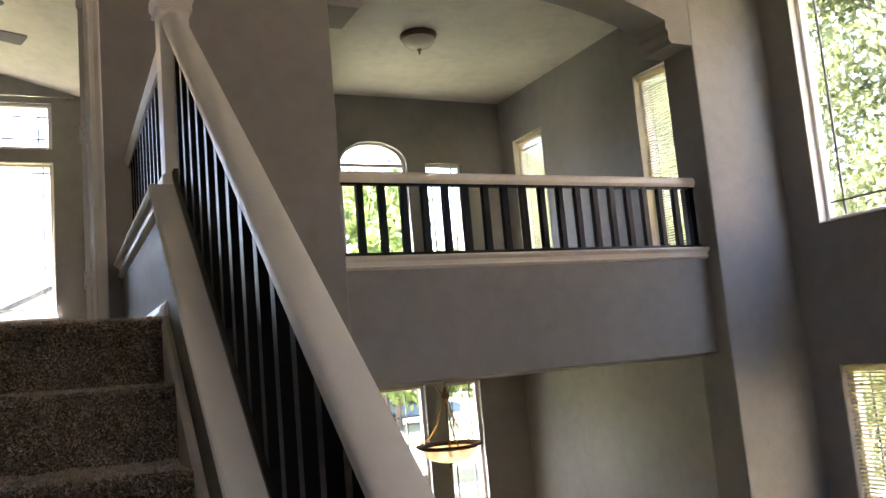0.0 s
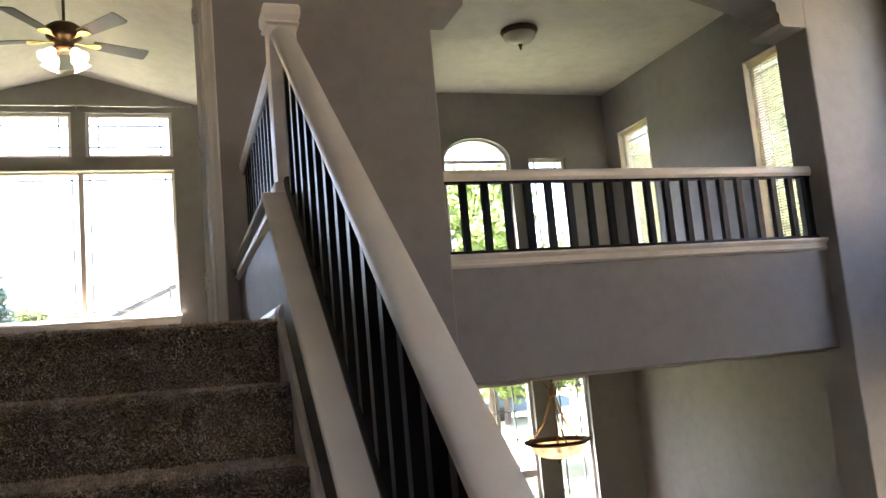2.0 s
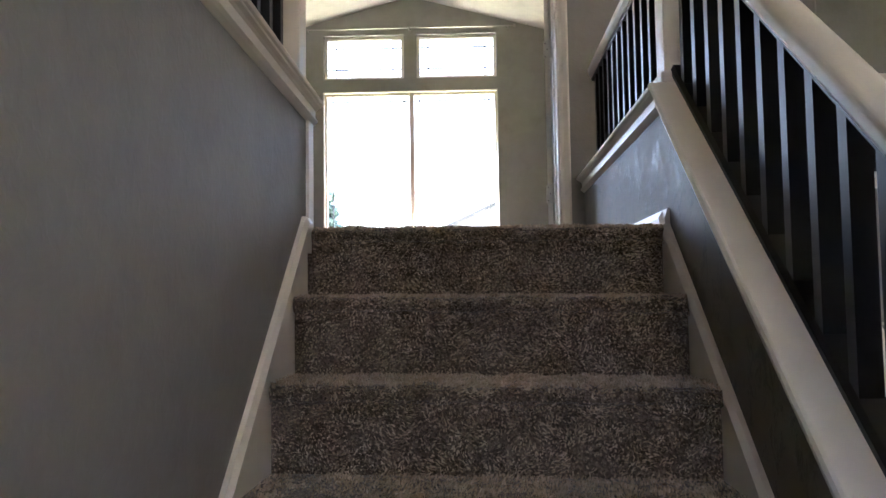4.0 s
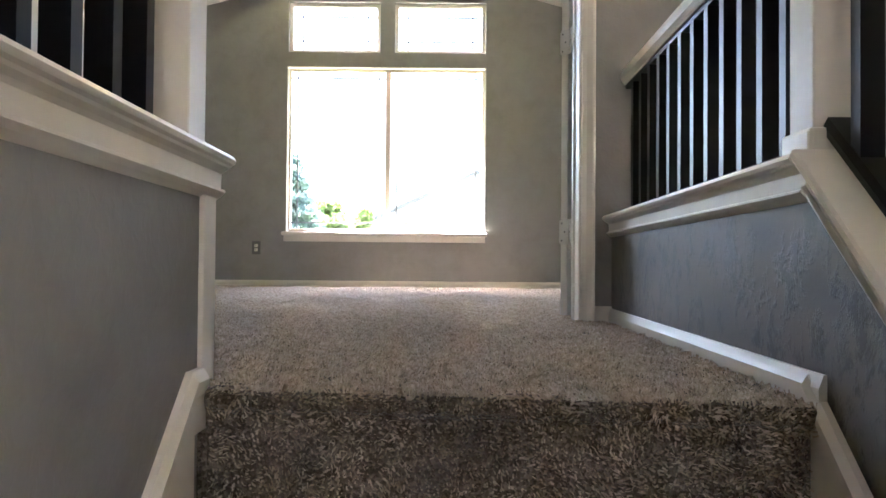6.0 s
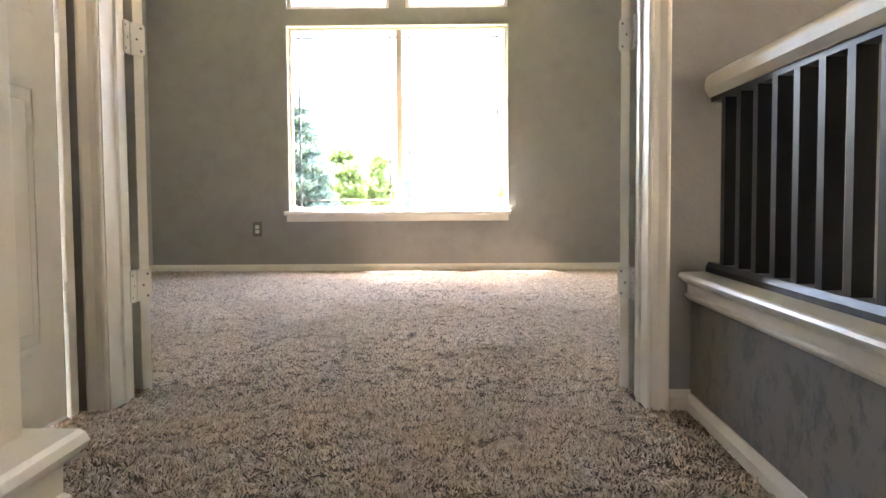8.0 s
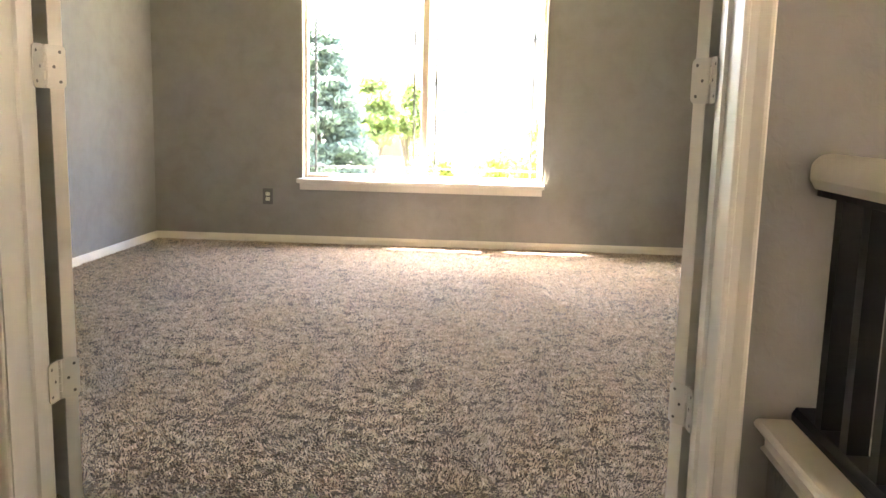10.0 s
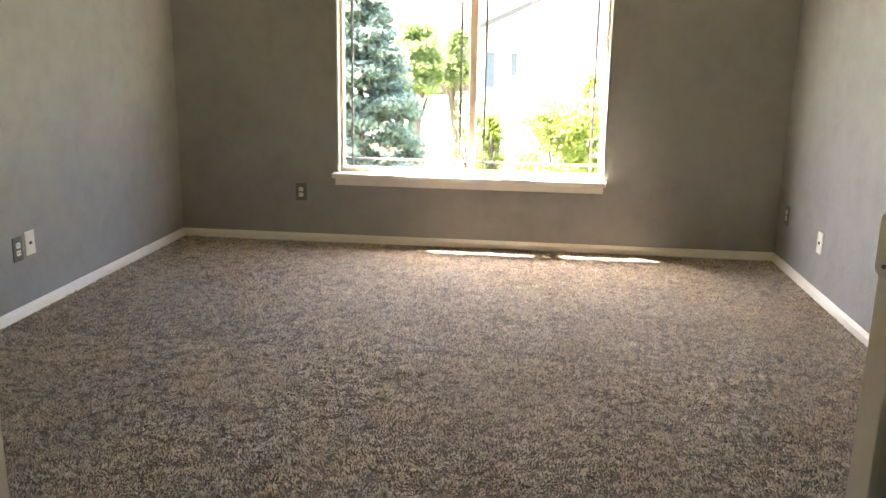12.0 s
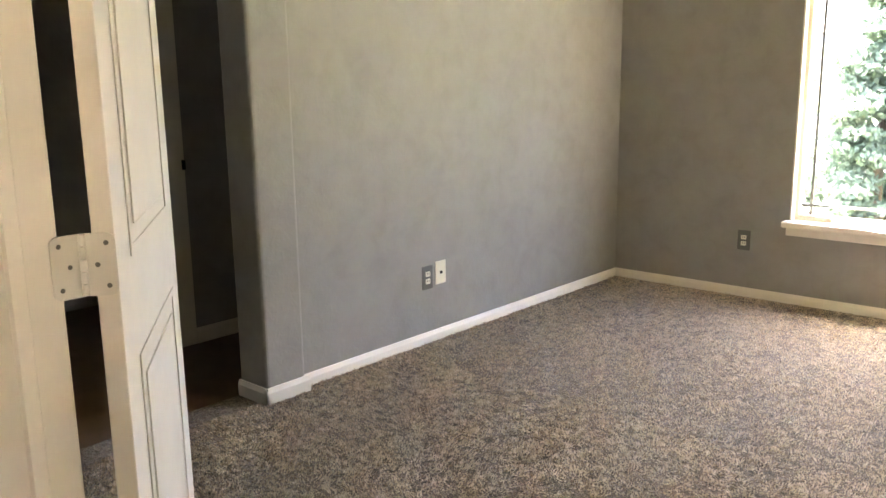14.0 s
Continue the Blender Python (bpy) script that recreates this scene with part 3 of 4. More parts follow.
def bedroom_door(sx, d, open_deg):
    """A leaf of the double door hung on the jamb at sx; d: +1 for the one that closes towards +x."""
    pin = (sx + d * 0.020, YD + 0.21, 0.0)
    ob = thing("door_bedroom", pin, "cream moulded door leaf standing wide open", "door", "double door leaves", "structure")
    m = Matrix.Translation(pin) @ Matrix.Rotation(radians(open_deg), 4, "Z") @ Matrix.Translation((0.004, -0.049, 0))
    if d < 0:
        m = Matrix.Translation(pin) @ Matrix.Rotation(radians(180 - open_deg), 4, "Z") @ Matrix.Translation((0.004, 0.014, 0))
    hang_leaf(ob, 0.755, 2.03, 0.035, m)
    for z in (0.347, 1.115, 1.86):
        hinge(ob, (pin[0] + d * 0.002, pin[1] - 0.002, z), -90, open_deg - 90 if d > 0 else 270 - open_deg)
    return ob


bedroom_door(DOOR[0], 1, 143)
bedroom_door(DOOR[1], -1, 138)

closet = thing("door_closet", (-1.254, 1.66, 0), "closed cream panelled closet door with a brass knob", "door", kind="structure")
hang_leaf(closet, 0.70, 2.02, 0.035, pose(-1.246, 1.645, 0, 0, 0, -90) @ Matrix.Translation((0, -0.035, 0)))
for z in (0.347, 1.12, 1.85):
    rb = bmesh.new()
    for i in range(3):
        lathe([(0, -0.045 + i * 0.03), (0.006, -0.044 + i * 0.03), (0.006, -0.017 + i * 0.03), (0, -0.016 + i * 0.03)], 10, (-1.240, 1.652, z), rb)
    part("hinge_barrel", rb, M_STEEL, closet)
knob = lathe([(0.0, 0.0), (0.03, 0.0), (0.031, 0.006), (0.012, 0.01), (0.010, 0.03), (0.024, 0.042), (0.028, 0.055), (0.02, 0.066), (0, 0.07)], 20)
bmesh.ops.transform(knob, matrix=pose(-1.246, 1.05, 0.965, 0, 90, 0), verts=knob.verts[:])
part("knob", knob, M_BRASS, closet, "polished brass knob", True)
for y0, y1 in ((0.86, 0.93), (1.66, 1.708)):
    trim("trim_casing", box(-1.254, -1.238, y0, y1, 0, 2.11, 0.004), "cream casing of the closet door")
trim("trim_casing", box(-1.254, -1.238, 0.86, 1.708, 2.112, 2.18, 0.004), "cream casing over the closet door")

# casing inside the side passage
trim("trim_casing", box(-3.90, -3.765, 3.60, 3.72, 0, 2.1, 0.004), "cream casing inside the dark passage")
structure("wall_passage_inner", panel("y", 3.72, 4.9, -3.90, -3.78, -0.3, 2.5), M_WALL, "dark grey inner wall of the passage", "wall")


trim("baseboard", along_y(base_profile(-3.78, 1, 0.085), 3.722, 4.898), "pale baseboard inside the dark passage", "baseboard")
trim("door_strike", box(-3.768, -3.757, 3.703, 3.7215, 0.955, 1.005, 0.001), "small black strike plate on the passage casing", "strike plate", M_BLACK)


# ---- balustrades ----
def newel(x, y, z0, z1, label, foot=True):
    ob = thing("newel_post", (x, y, z0), label, "newel post", "newel posts")
    part("shaft", box(x - 0.048, x + 0.048, y - 0.048, y + 0.048, z0, z1 - 0.06, 0.003), M_TRIM, ob)
    if foot:
        part("plinth", box(x - 0.06, x + 0.06, y - 0.06, y + 0.06, z0, z0 + 0.05, 0.008), M_TRIM, ob)
    cap = bmesh.new()
    prof = [(0.05, -0.075), (0.06, -0.068), (0.055, -0.058), (0.064, -0.04), (0.064, -0.012), (0.058, 0.0), (0.0, 0.012)]
    rings = []
    for r, z in prof:
        rings.append([cap.verts.new((x + sx * max(r, 0.001), y + sy * max(r, 0.001), z1 - 0.012 + z)) for sx, sy in ((-1, -1), (1, -1), (1, 1), (-1, 1))])
    for a, b in zip(rings, rings[1:]):
        for i in range(4):
            cap.faces.new((a[i], a[(i + 1) % 4], b[(i + 1) % 4], b[i]))
    part("cap", cap, M_TRIM, ob)


def rail_profile(c, z):
    """Rounded handrail 76 mm wide round the point c, top at z."""
    pts = []
    for i in range(21):
        a = math.pi * i / 20
        pts.append((c + 0.038 * math.cos(a), z - 0.034 + 0.034 * math.sin(a)))
    return pts + [(c - 0.038, z - 0.052), (c - 0.026, z - 0.072), (c + 0.026, z - 0.072), (c + 0.038, z - 0.052)]


def rect(c, w, z0, z1):
    return [(c - w, z0), (c + w, z0), (c + w, z1), (c - w, z1)]


def balustrade(label, axis, c, a0, a1, first, step, slope=0.0, top=0.915, foot=0.40):
    run = (lambda pr, p, q: along_y(pr, p, q, slope)) if axis == "y" else (lambda pr, p, q: along_x(pr, p, q))
    ob = thing("balustrade", (c, (a0 + a1) / 2, foot + slope * (a0 + a1) / 2) if axis == "y" else ((a0 + a1) / 2, c, foot), label, "railing", "balustrades")
    part("handrail", run(rail_profile(c, top), a0, a1), M_TRIM, ob, "white painted wooden handrail")
    part("top_fillet", run(rect(c, 0.02, top - 0.086, top - 0.072), a0, a1), M_BLACK, ob)
    part("bottom_rail", run([(c - 0.03, foot), (c + 0.03, foot), (c + 0.03, foot + 0.014), (c + 0.022, foot + 0.028), (c - 0.022, foot + 0.028), (c - 0.03, foot + 0.014)], a0, a1),
         M_BLACK, ob, "black painted shoe rail")
    a, low, high = first, foot + 0.027, top - 0.085
    while a < a1 - 0.02:
        if a > a0 + 0.02:
            h = 0.02
            if axis == "y":
                bm = box(c - h, c + h, a - 0.016, a + 0.016, low, high)
                for v in bm.verts:
                    v.co.z += slope * v.co.y
            else:
                bm = box(a - h, a + h, c - h, c + h, low, high)
            part("baluster", bm, M_BLACK, ob)
        a += step
    return ob


newel(0.572, 0.10, 0.40, 1.085, "white square newel post at the stair head")
newel(-0.585, 0.045, 0.40, 1.085, "white square newel post on the half wall end", False)
askew(*balustrade("white rail on black square balusters along the landing", "y", 0.595, 0.145, YD, 0.255, 0.124, 0.0, 0.965).children)
askew(*balustrade("white sloping rail on black balusters beside the stairs", "y", 0.595, -2.9, 0.055, -2.87, 0.123, SLOPE, 0.955, 0.40).children)
balustrade("white rail on black balusters beside the upper passage", "y", -0.585, -1.2, 0.0, -1.13, 0.1275, 0.0, 0.965)
balustrade("white rail on black balusters across the loft opening", "x", 1.92, AX0, AX1, AX0 + 0.03, 0.142, 0.0, 0.935, 0.412)


# ---- windows ----
def window(name, axis, c, depth, hole, label, split=(), bars=0.07, frame_mat=None):
    """A window in a hole (a, b, za, zb); c: the plane of its glass, depth: +1 when the room lies at smaller c."""
    a, b, za, zb = hole
    fm = frame_mat or M_TRIM

    def bx(u0, u1, d0, d1, z0, z1, bevel=0.0):
        return box(u0, u1, c + d0, c + d1, z0, z1, bevel, 1) if axis == "x" else box(c + d0, c + d1, u0, u1, z0, z1, bevel, 1)

    mid = ((a + b) / 2, c, za) if axis == "x" else (c, (a + b) / 2, za)
    ob = thing(name, mid, label, "window", kind="structure")
    f = 0.035
    for u0, u1, z0, z1 in ((a, a + f, za, zb), (b - f, b, za, zb), (a + f, b - f, zb - f, zb), (a + f, b - f, za, za + f)):
        part("frame", bx(u0, u1, -0.035, 0.035, z0, z1, 0.004), fm, ob)
    edges = [a + f, *split, b - f]
    for s in split:
        part("mullion", bx(s - 0.026, s + 0.026, -0.04, 0.03, za + f, zb - f, 0.004), fm, ob)
    for i in range(len(edges) - 1):
        u0 = edges[i] + (0.026 if i else 0)
        u1 = edges[i + 1] - (0.026 if i < len(edges) - 2 else 0)
        g = part("pane", bx(u0, u1, -0.003, 0.003, za + f, zb - f), M_GLASS, ob)
        g.visible_shadow = False
        if bars:
            w = 0.0075
            for u in (u0 + bars, u1 - bars):
                part("caming", bx(u - w, u + w, -0.006, 0.006, za + f, zb - f), M_LEAD, ob)
            for z in (za + f + bars, zb - f - bars):
                part("caming", bx(u0, u1, -0.0055, 0.0055, z - w, z + w), M_LEAD, ob)
    return ob


w1 = window("window_1", "x", YW + 0.085, 1, (BIG[0], BIG[1], 0.52, BIG[3]), "large sliding window with almond frame and white sill", (-0.635,), 0.06, frame_mat=M_VINYL)
part("window_sill", box(BIG[0] - 0.03, BIG[1] + 0.015, YW - 0.07, YW + 0.06, 0.485, 0.522, 0.008), M_TRIM, w1, "white painted window stool")
part("apron", box(BIG[0] - 0.015, BIG[1], YW - 0.018, YW - 0.001, 0.43, 0.485, 0.004), M_TRIM, w1)
for u0, u1, z0, z1 in ((BIG[0], BIG[0] + 0.012, 0.52, BIG[3]), (BIG[1] - 0.012, BIG[1], 0.52, BIG[3]), (BIG[0], BIG[1], BIG[3] - 0.012, BIG[3])):
    part("liner", box(u0, u1, YW - 0.006, YW + 0.05, z0, z1, 0.002), M_TRIM, w1)
window("window_2", "x", YW + 0.085, 1, UP1, "upper fixed window with thin leaded bars", (), 0.09)
window("window_3", "x", YW + 0.085, 1, UP2, "upper fixed window with thin leaded bars", (), 0.09)
window("window_4", "y", FX + 0.11, 1, W_HALL_UP, "tall bright hall window with leaded bars", (0.58,), 0.11)
window("window_5", "y", FX + 0.11, 1, W_HALL_LOW, "lower hall window with ivory blinds", (0.58,), 0.11)
# invented window out of view, repeats window_4 for side light
window("window_12", "y", FX + 0.11, 1, W_HALL_ADDED, "tall bright hall window with leaded bars", (), 0.11)
# its frame; this window is invented to light the steps
window("window_14", "x", -5.08, 1, W_BACK_ADDED, "unseen window added behind the stairs as fill light", (0.55,), 0.0)
window("window_6", "y", FX + 0.11, 1, W_L3, "narrow loft window with ivory blinds", (), 0.08)
window("window_7", "y", FX + 0.11, 1, W_L4, "narrow loft window with ivory blinds", (), 0.08)
window("window_9", "x", YB + 0.09, 1, W_S, "narrow loft window in a cream frame", (), 0.07)
window("window_10", "x", YB + 0.09, 1, W_B1, "tall front room window with grid bars", (), 0.0)
window("window_11", "x", YB + 0.09, 1, W_B2, "narrow front room window in a cream frame", (), 0.07)
w8 = window("window_8", "x", YB + 0.09, 1, W_A, "arched loft window with leaded fanlight", (), 0.0)
for r0, r1, name_, mat_, d in ((1.0, 0.91, "arch_frame", M_TRIM, 0.03), (0.62, 0.575, "caming", M_LEAD, 0.006)):
    bm = bmesh.new()
    pts = []
    for i in range(25):
        t = math.pi * i / 24
        pts.append((math.cos(t), math.sin(t)))
    for (ca, sa), (cb, sb) in zip(pts, pts[1:]):
        quad = [(3.53 + 0.4 * r * cc, 2.0 + 0.245 * r * ss) for r, cc, ss in ((r0, ca, sa), (r0, cb, sb), (r1, cb, sb), (r1, ca, sa))]
        prism(quad, lambda u, v, w: (u, w, v), YB + 0.09 - d, YB + 0.09 + d, bm)
    part(name_, bm, mat_, w8)
fan_glass = prism([(3.53 + 0.37 * math.cos(math.pi * i / 16), 1.99 + 0.22 * math.sin(math.pi * i / 16)) for i in range(17)], lambda u, v, w: (u, w, v), YB + 0.087, YB + 0.093)
g = part("pane", fan_glass, M_GLASS, w8)
g.visible_shadow = False
for u in (3.29, 3.51, 3.72):
    part("muntin", box(u - 0.006, u + 0.006, YB + 0.08, YB + 0.1, W_B1[2], W_B1[3]), M_LEAD, bpy.data.objects["window_10"])
for z in (-0.82, -1.12, -1.85):
    part("muntin", box(W_B1[0], W_B1[1], YB + 0.08, YB + 0.1, z - 0.006, z + 0.006), M_LEAD, bpy.data.objects["window_10"])

part("transom", box(W_B1[0] + 0.03, W_B1[1] - 0.03, YB + 0.06, YB + 0.115, -1.53, -1.45, 0.004), M_TRIM, bpy.data.objects["window_10"])
for nm, (a, b, za, zb) in (("window_6", W_L3), ("window_7", W_L4), ("window_4", W_HALL_UP)):
    for y0, y1, z0, z1 in ((a, a + 0.008, za, zb), (b - 0.008, b, za, zb), (a + 0.008, b - 0.008, zb - 0.008, zb), (a + 0.008, b - 0.008, za, za + 0.008)):
        part("liner", box(FX - 0.003, FX + 0.074, y0, y1, z0, z1), M_TRIM, bpy.data.objects[nm])


def slats(label, y0, y1, z0, z1, x, step=0.024, tilt=-0.22):
    ob = thing("window_blind", (x, (y0 + y1) / 2, z0), label, "blind", "window blinds")
    part("headrail", box(x - 0.025, x + 0.025, y0 + 0.012, y1 - 0.012, z1 - 0.048, z1 - 0.01, 0.003), M_BLIND, ob)
    z = z1 - 0.06
    while z > z0 + 0.02:
        bm = box(x - 0.0125, x + 0.0125, y0 + 0.01, y1 - 0.01, z - 0.0005, z + 0.0005)
        for v in bm.verts:
            v.co.z += (v.co.x - x) * tilt
        part("slat", bm, M_BLIND, ob)
        z -= step


slats("ivory slatted blind lowered over a loft window", W_L3[0], W_L3[1], W_L3[2], W_L3[3], FX + 0.056)
slats("ivory slatted blind lowered over a loft window", W_L4[0], W_L4[1], W_L4[2], W_L4[3], FX + 0.056)
slats("ivory slatted blind lowered over the lower hall window", W_HALL_LOW[0], W_HALL_LOW[1], -2.2, -0.50, FX + 0.04, 0.028, 0.3)

rod_ob = thing("curtain_rod", (RIDGE_X, YW - 0.06, 2.79), "thin pale curtain rod above the bedroom windows", "curtain rod")
part("pole", rod((-1.80, YW - 0.06, 2.79), (0.48, YW - 0.06, 2.79), 0.008), M_NICKEL, rod_ob)
for x in (-1.82, 0.50):
    part("finial", lathe([(0, -0.018), (0.013, -0.012), (0.016, 0), (0.013, 0.012), (0, 0.018)], 12, (x, YW - 0.06, 2.79)), M_NICKEL, rod_ob)
for x in (-1.75, -0.645, 0.43):
    part("bracket", box(x - 0.008, x + 0.008, YW - 0.07, YW, 2.772, 2.79, 0.002), M_NICKEL, rod_ob)


for xa, xb in ((2.95, 3.965), (4.13, 4.665)):
    cr = thing("curtain_rod", ((xa + xb) / 2, YB - 0.07, -0.455), "dark bronze curtain rod over a front room window", "curtain rod", "front room rods")
    part("pole", rod((xa, YB - 0.07, -0.455), (xb, YB - 0.07, -0.455), 0.01), M_BRONZE, cr)
    for x in (xa, xb):
        part("finial", lathe([(0, -0.03), (0.022, -0.02), (0.027, 0), (0.022, 0.02), (0, 0.03)], 12, (x, YB - 0.07, -0.455)), M_BRONZE, cr)
        part("bracket", box(x - 0.01, x + 0.01, YB - 0.08, YB, -0.475, -0.455, 0.002), M_BRONZE, cr)


# ---- lamps ----
def ceiling_fan(x, y, zb):
    ob = thing("ceiling_fan", (x, y, zb), "five-blade ceiling fan with lit tulip glass shades", "ceiling fan")
    top = RIDGE_Z - abs(x - RIDGE_X) * 0.273
    part("downrod", rod((x, y, zb + 0.1), (x, y, top + 0.02), 0.012, seg=12), M_BRONZE, ob)
    part("canopy", lathe([(0.0, -0.09), (0.03, -0.085), (0.06, -0.04), (0.07, 0.01), (0, 0.012)], 20, (x, y, top)), M_BRONZE, ob, smooth=True)
    part("motor", lathe([(0.0, 0.135), (0.05, 0.13), (0.10, 0.115), (0.138, 0.085), (0.145, 0.05), (0.13, 0.03), (0.135, 0.015), (0.10, -0.01), (0.075, -0.03),
                         (0.07, -0.06), (0.085, -0.075), (0.08, -0.10), (0.0, -0.105)], 28, (x, y, zb)), M_BRONZE, ob, "dark bronze motor housing", True)
    for k in range(5):
        a = radians(96 + 72 * k)
        m = Matrix.Translation((x, y, zb)) @ Matrix.Rotation(a, 4, "Z")
        arm = bmesh.new()
        prism([(0.08, -0.012), (0.17, -0.014), (0.22, -0.045), (0.27, -0.045), (0.29, 0.0), (0.27, 0.045), (0.22, 0.045), (0.17, 0.014), (0.08, 0.012)],
              lambda u, v, w: (u, v, w), -0.022, -0.014, arm)
        bmesh.ops.transform(arm, matrix=m, verts=arm.verts[:])
        br = part("blade_arm", arm, M_BRASS, ob, "brassy blade bracket")
        bl = bmesh.new()
        prism([(0.22, -0.055), (0.645, -0.074), (0.662, -0.066), (0.668, -0.05), (0.668, 0.05), (0.662, 0.066), (0.645, 0.074), (0.22, 0.055)],
              lambda u, v, w: (u, v, w), -0.0035, 0.0035, bl)
        bmesh.ops.transform(bl, matrix=m @ Matrix.Translation((0, 0, -0.009)) @ Matrix.Rotation(radians(-12), 4, "X"), verts=bl.verts[:])
        part("blade", bl, M_BLADE, ob, "grey-brown wooden fan blade")
    for k in range(4):
        a = radians(45 + 90 * k)
        p0 = Vector((x + 0.05 * math.cos(a), y + 0.05 * math.sin(a), zb - 0.095))
        p1 = Vector((x + 0.10 * math.cos(a), y + 0.10 * math.sin(a), zb - 0.115))
        part("lamp_arm", rod(p0, p1, 0.01), M_BRONZE, ob)
        sh = lathe([(0.018, 0.0), (0.03, -0.012), (0.045, -0.04), (0.05, -0.075), (0.06, -0.10), (0.075, -0.115), (0.071, -0.115), (0.056, -0.098), (0.046, -0.075), (0.04, -0.04), (0.02, -0.005)], 18)
        bmesh.ops.transform(sh, matrix=Matrix.Translation(p1) @ Matrix.Rotation(a, 4, "Z") @ Matrix.Rotation(radians(-38), 4, "Y"), verts=sh.verts[:])
        part("shade", sh, M_SHADE_LIT, ob, "glowing frosted tulip shade", True)
    return ob


ceiling_fan(-0.52, 4.2, 2.60)
fan_lamp = bpy.data.lights.new("fan_bulbs", "POINT")
fan_lamp.energy, fan_lamp.color, fan_lamp.shadow_soft_size = 0.3, (1.0, 0.74, 0.42), 0.08
new("fan_bulbs", fan_lamp).location = (-0.52, 4.2, 2.36)

dome = thing("ceiling_lamp", (3.36, 4.01, 2.77), "unlit frosted glass dome lamp with a bronze rim", "ceiling lamp")
part("pan", lathe([(0.0, 0.0), (0.17, 0.0), (0.175, -0.02), (0.16, -0.045), (0.15, -0.05), (0.0, -0.04)], 32, (3.36, 4.01, 2.77)), M_BRONZE, dome, "aged bronze pan", True)
part("dome_glass", lathe([(0.152, -0.045), (0.145, -0.075), (0.11, -0.115), (0.05, -0.14), (0.0, -0.145)], 32, (3.36, 4.01, 2.77)), M_DOME, dome, "frosted swirled glass bowl", True)
part("finial", lathe([(0.0, -0.14), (0.022, -0.143), (0.02, -0.155), (0.01, -0.165), (0.014, -0.178), (0.0, -0.2)], 16, (3.36, 4.01, 2.77)), M_BRONZE, dome, "", True)

CH = (2.84, 3.0, -0.86)
chand = thing("bowl_chandelier", CH, "hanging lit alabaster bowl chandelier with bronze rim", "chandelier")
part("bowl", lathe([(0.205, -0.01), (0.19, -0.05), (0.145, -0.088), (0.075, -0.108), (0.0, -0.113)], 32, CH), M_BOWL_LIT, chand, "glowing amber alabaster glass bowl", True)
part("rim", lathe([(0.2, -0.015), (0.235, 0.0), (0.247, 0.012), (0.245, 0.022), (0.225, 0.015), (0.2, 0.008)], 32, CH), M_BRONZE, chand, "dark bronze rim", True)
part("finial", lathe([(0.0, -0.11), (0.02, -0.112), (0.022, -0.124), (0.01, -0.134), (0.012, -0.144), (0.0, -0.16)], 14, CH), M_BRONZE, chand, "", True)
part("stem", rod((CH[0], CH[1], CH[2] - 0.1), (CH[0], CH[1], CH[2] + 0.34), 0.006), M_BRONZE, chand)
part("hub", lathe([(0.0, 0.33), (0.02, 0.335), (0.035, 0.36), (0.03, 0.39), (0.015, 0.41), (0.018, 0.43), (0.0, 0.44)], 16, CH), M_BRONZE, chand, "", True)
part("chain", rod((CH[0], CH[1], CH[2] + 0.42), (CH[0], CH[1], -0.362), 0.006), M_BRONZE, chand)
for k in range(3):
    a = radians(20 + 120 * k)
    bm = bmesh.new()
    pts = [(0.02, 0.36), (0.05, 0.25), (0.09, 0.15), (0.15, 0.07), (0.225, 0.02)]
    for (r0, z0), (r1, z1) in zip(pts, pts[1:]):
        rod((CH[0] + r0 * math.cos(a), CH[1] + r0 * math.sin(a), CH[2] + z0), (CH[0] + r1 * math.cos(a), CH[1] + r1 * math.sin(a), CH[2] + z1), 0.006, bm=bm)
    part("arm", bm, M_BRASS, chand, "curved gilt arm")
    sc = rod((CH[0] + 0.025 * math.cos(a), CH[1] + 0.025 * math.sin(a), CH[2] + 0.38), (CH[0] + 0.07 * math.cos(a), CH[1] + 0.07 * math.sin(a), CH[2] + 0.44), 0.007, 0.004)
    part("scroll", sc, M_BRONZE, chand)


# ---- plates, vent ----
def wall_plate(name, place, turn, label, category, mat, kind_):
    ob = thing(name, place, label, category)
    m = Matrix.Translation(place) @ Matrix.Rotation(radians(turn), 4, "Z")

    def put(bm):
        bmesh.ops.transform(bm, matrix=m, verts=bm.verts[:])
        return bm

    part("plate", put(box(-0.041, 0.041, -0.006, 0.0, -0.064, 0.064, 0.003)), mat, ob)
    if kind_ == "outlet":
        for z in (-0.02, 0.02):
            part("socket", put(box(-0.017, 0.017, -0.0085, -0.005, z - 0.014, z + 0.014, 0.004)), M_PLATE_WHITE, ob, "pale socket face")
            slots = box(-0.008, -0.005, -0.0092, -0.008, z - 0.004, z + 0.007)
            box(0.005, 0.008, -0.0092, -0.008, z - 0.004, z + 0.006, bm=slots)
            part("slots", put(slots), M_DARKHOLE, ob)
    else:
        part("jack", put(box(-0.009, 0.009, -0.011, -0.005, -0.008, 0.008, 0.002)), M_DARKHOLE, ob, "dark jack")


wall_plate("power_outlet", (-1.876, YW, 0.367), 0, "grey double power outlet under the window", "outlet", M_PLATE, "outlet")
wall_plate("power_outlet", (BX0, 4.53, 0.362), 90, "grey double power outlet on the bedroom wall", "outlet", M_PLATE, "outlet")
wall_plate("phone_jack", (BX0, 4.636, 0.374), 90, "ivory phone jack plate beside an outlet", "wall plate", M_PLATE_WHITE, "jack")
wall_plate("power_outlet", (BX1, 6.327, 0.364), -90, "grey power outlet near the room corner", "outlet", M_PLATE, "outlet")
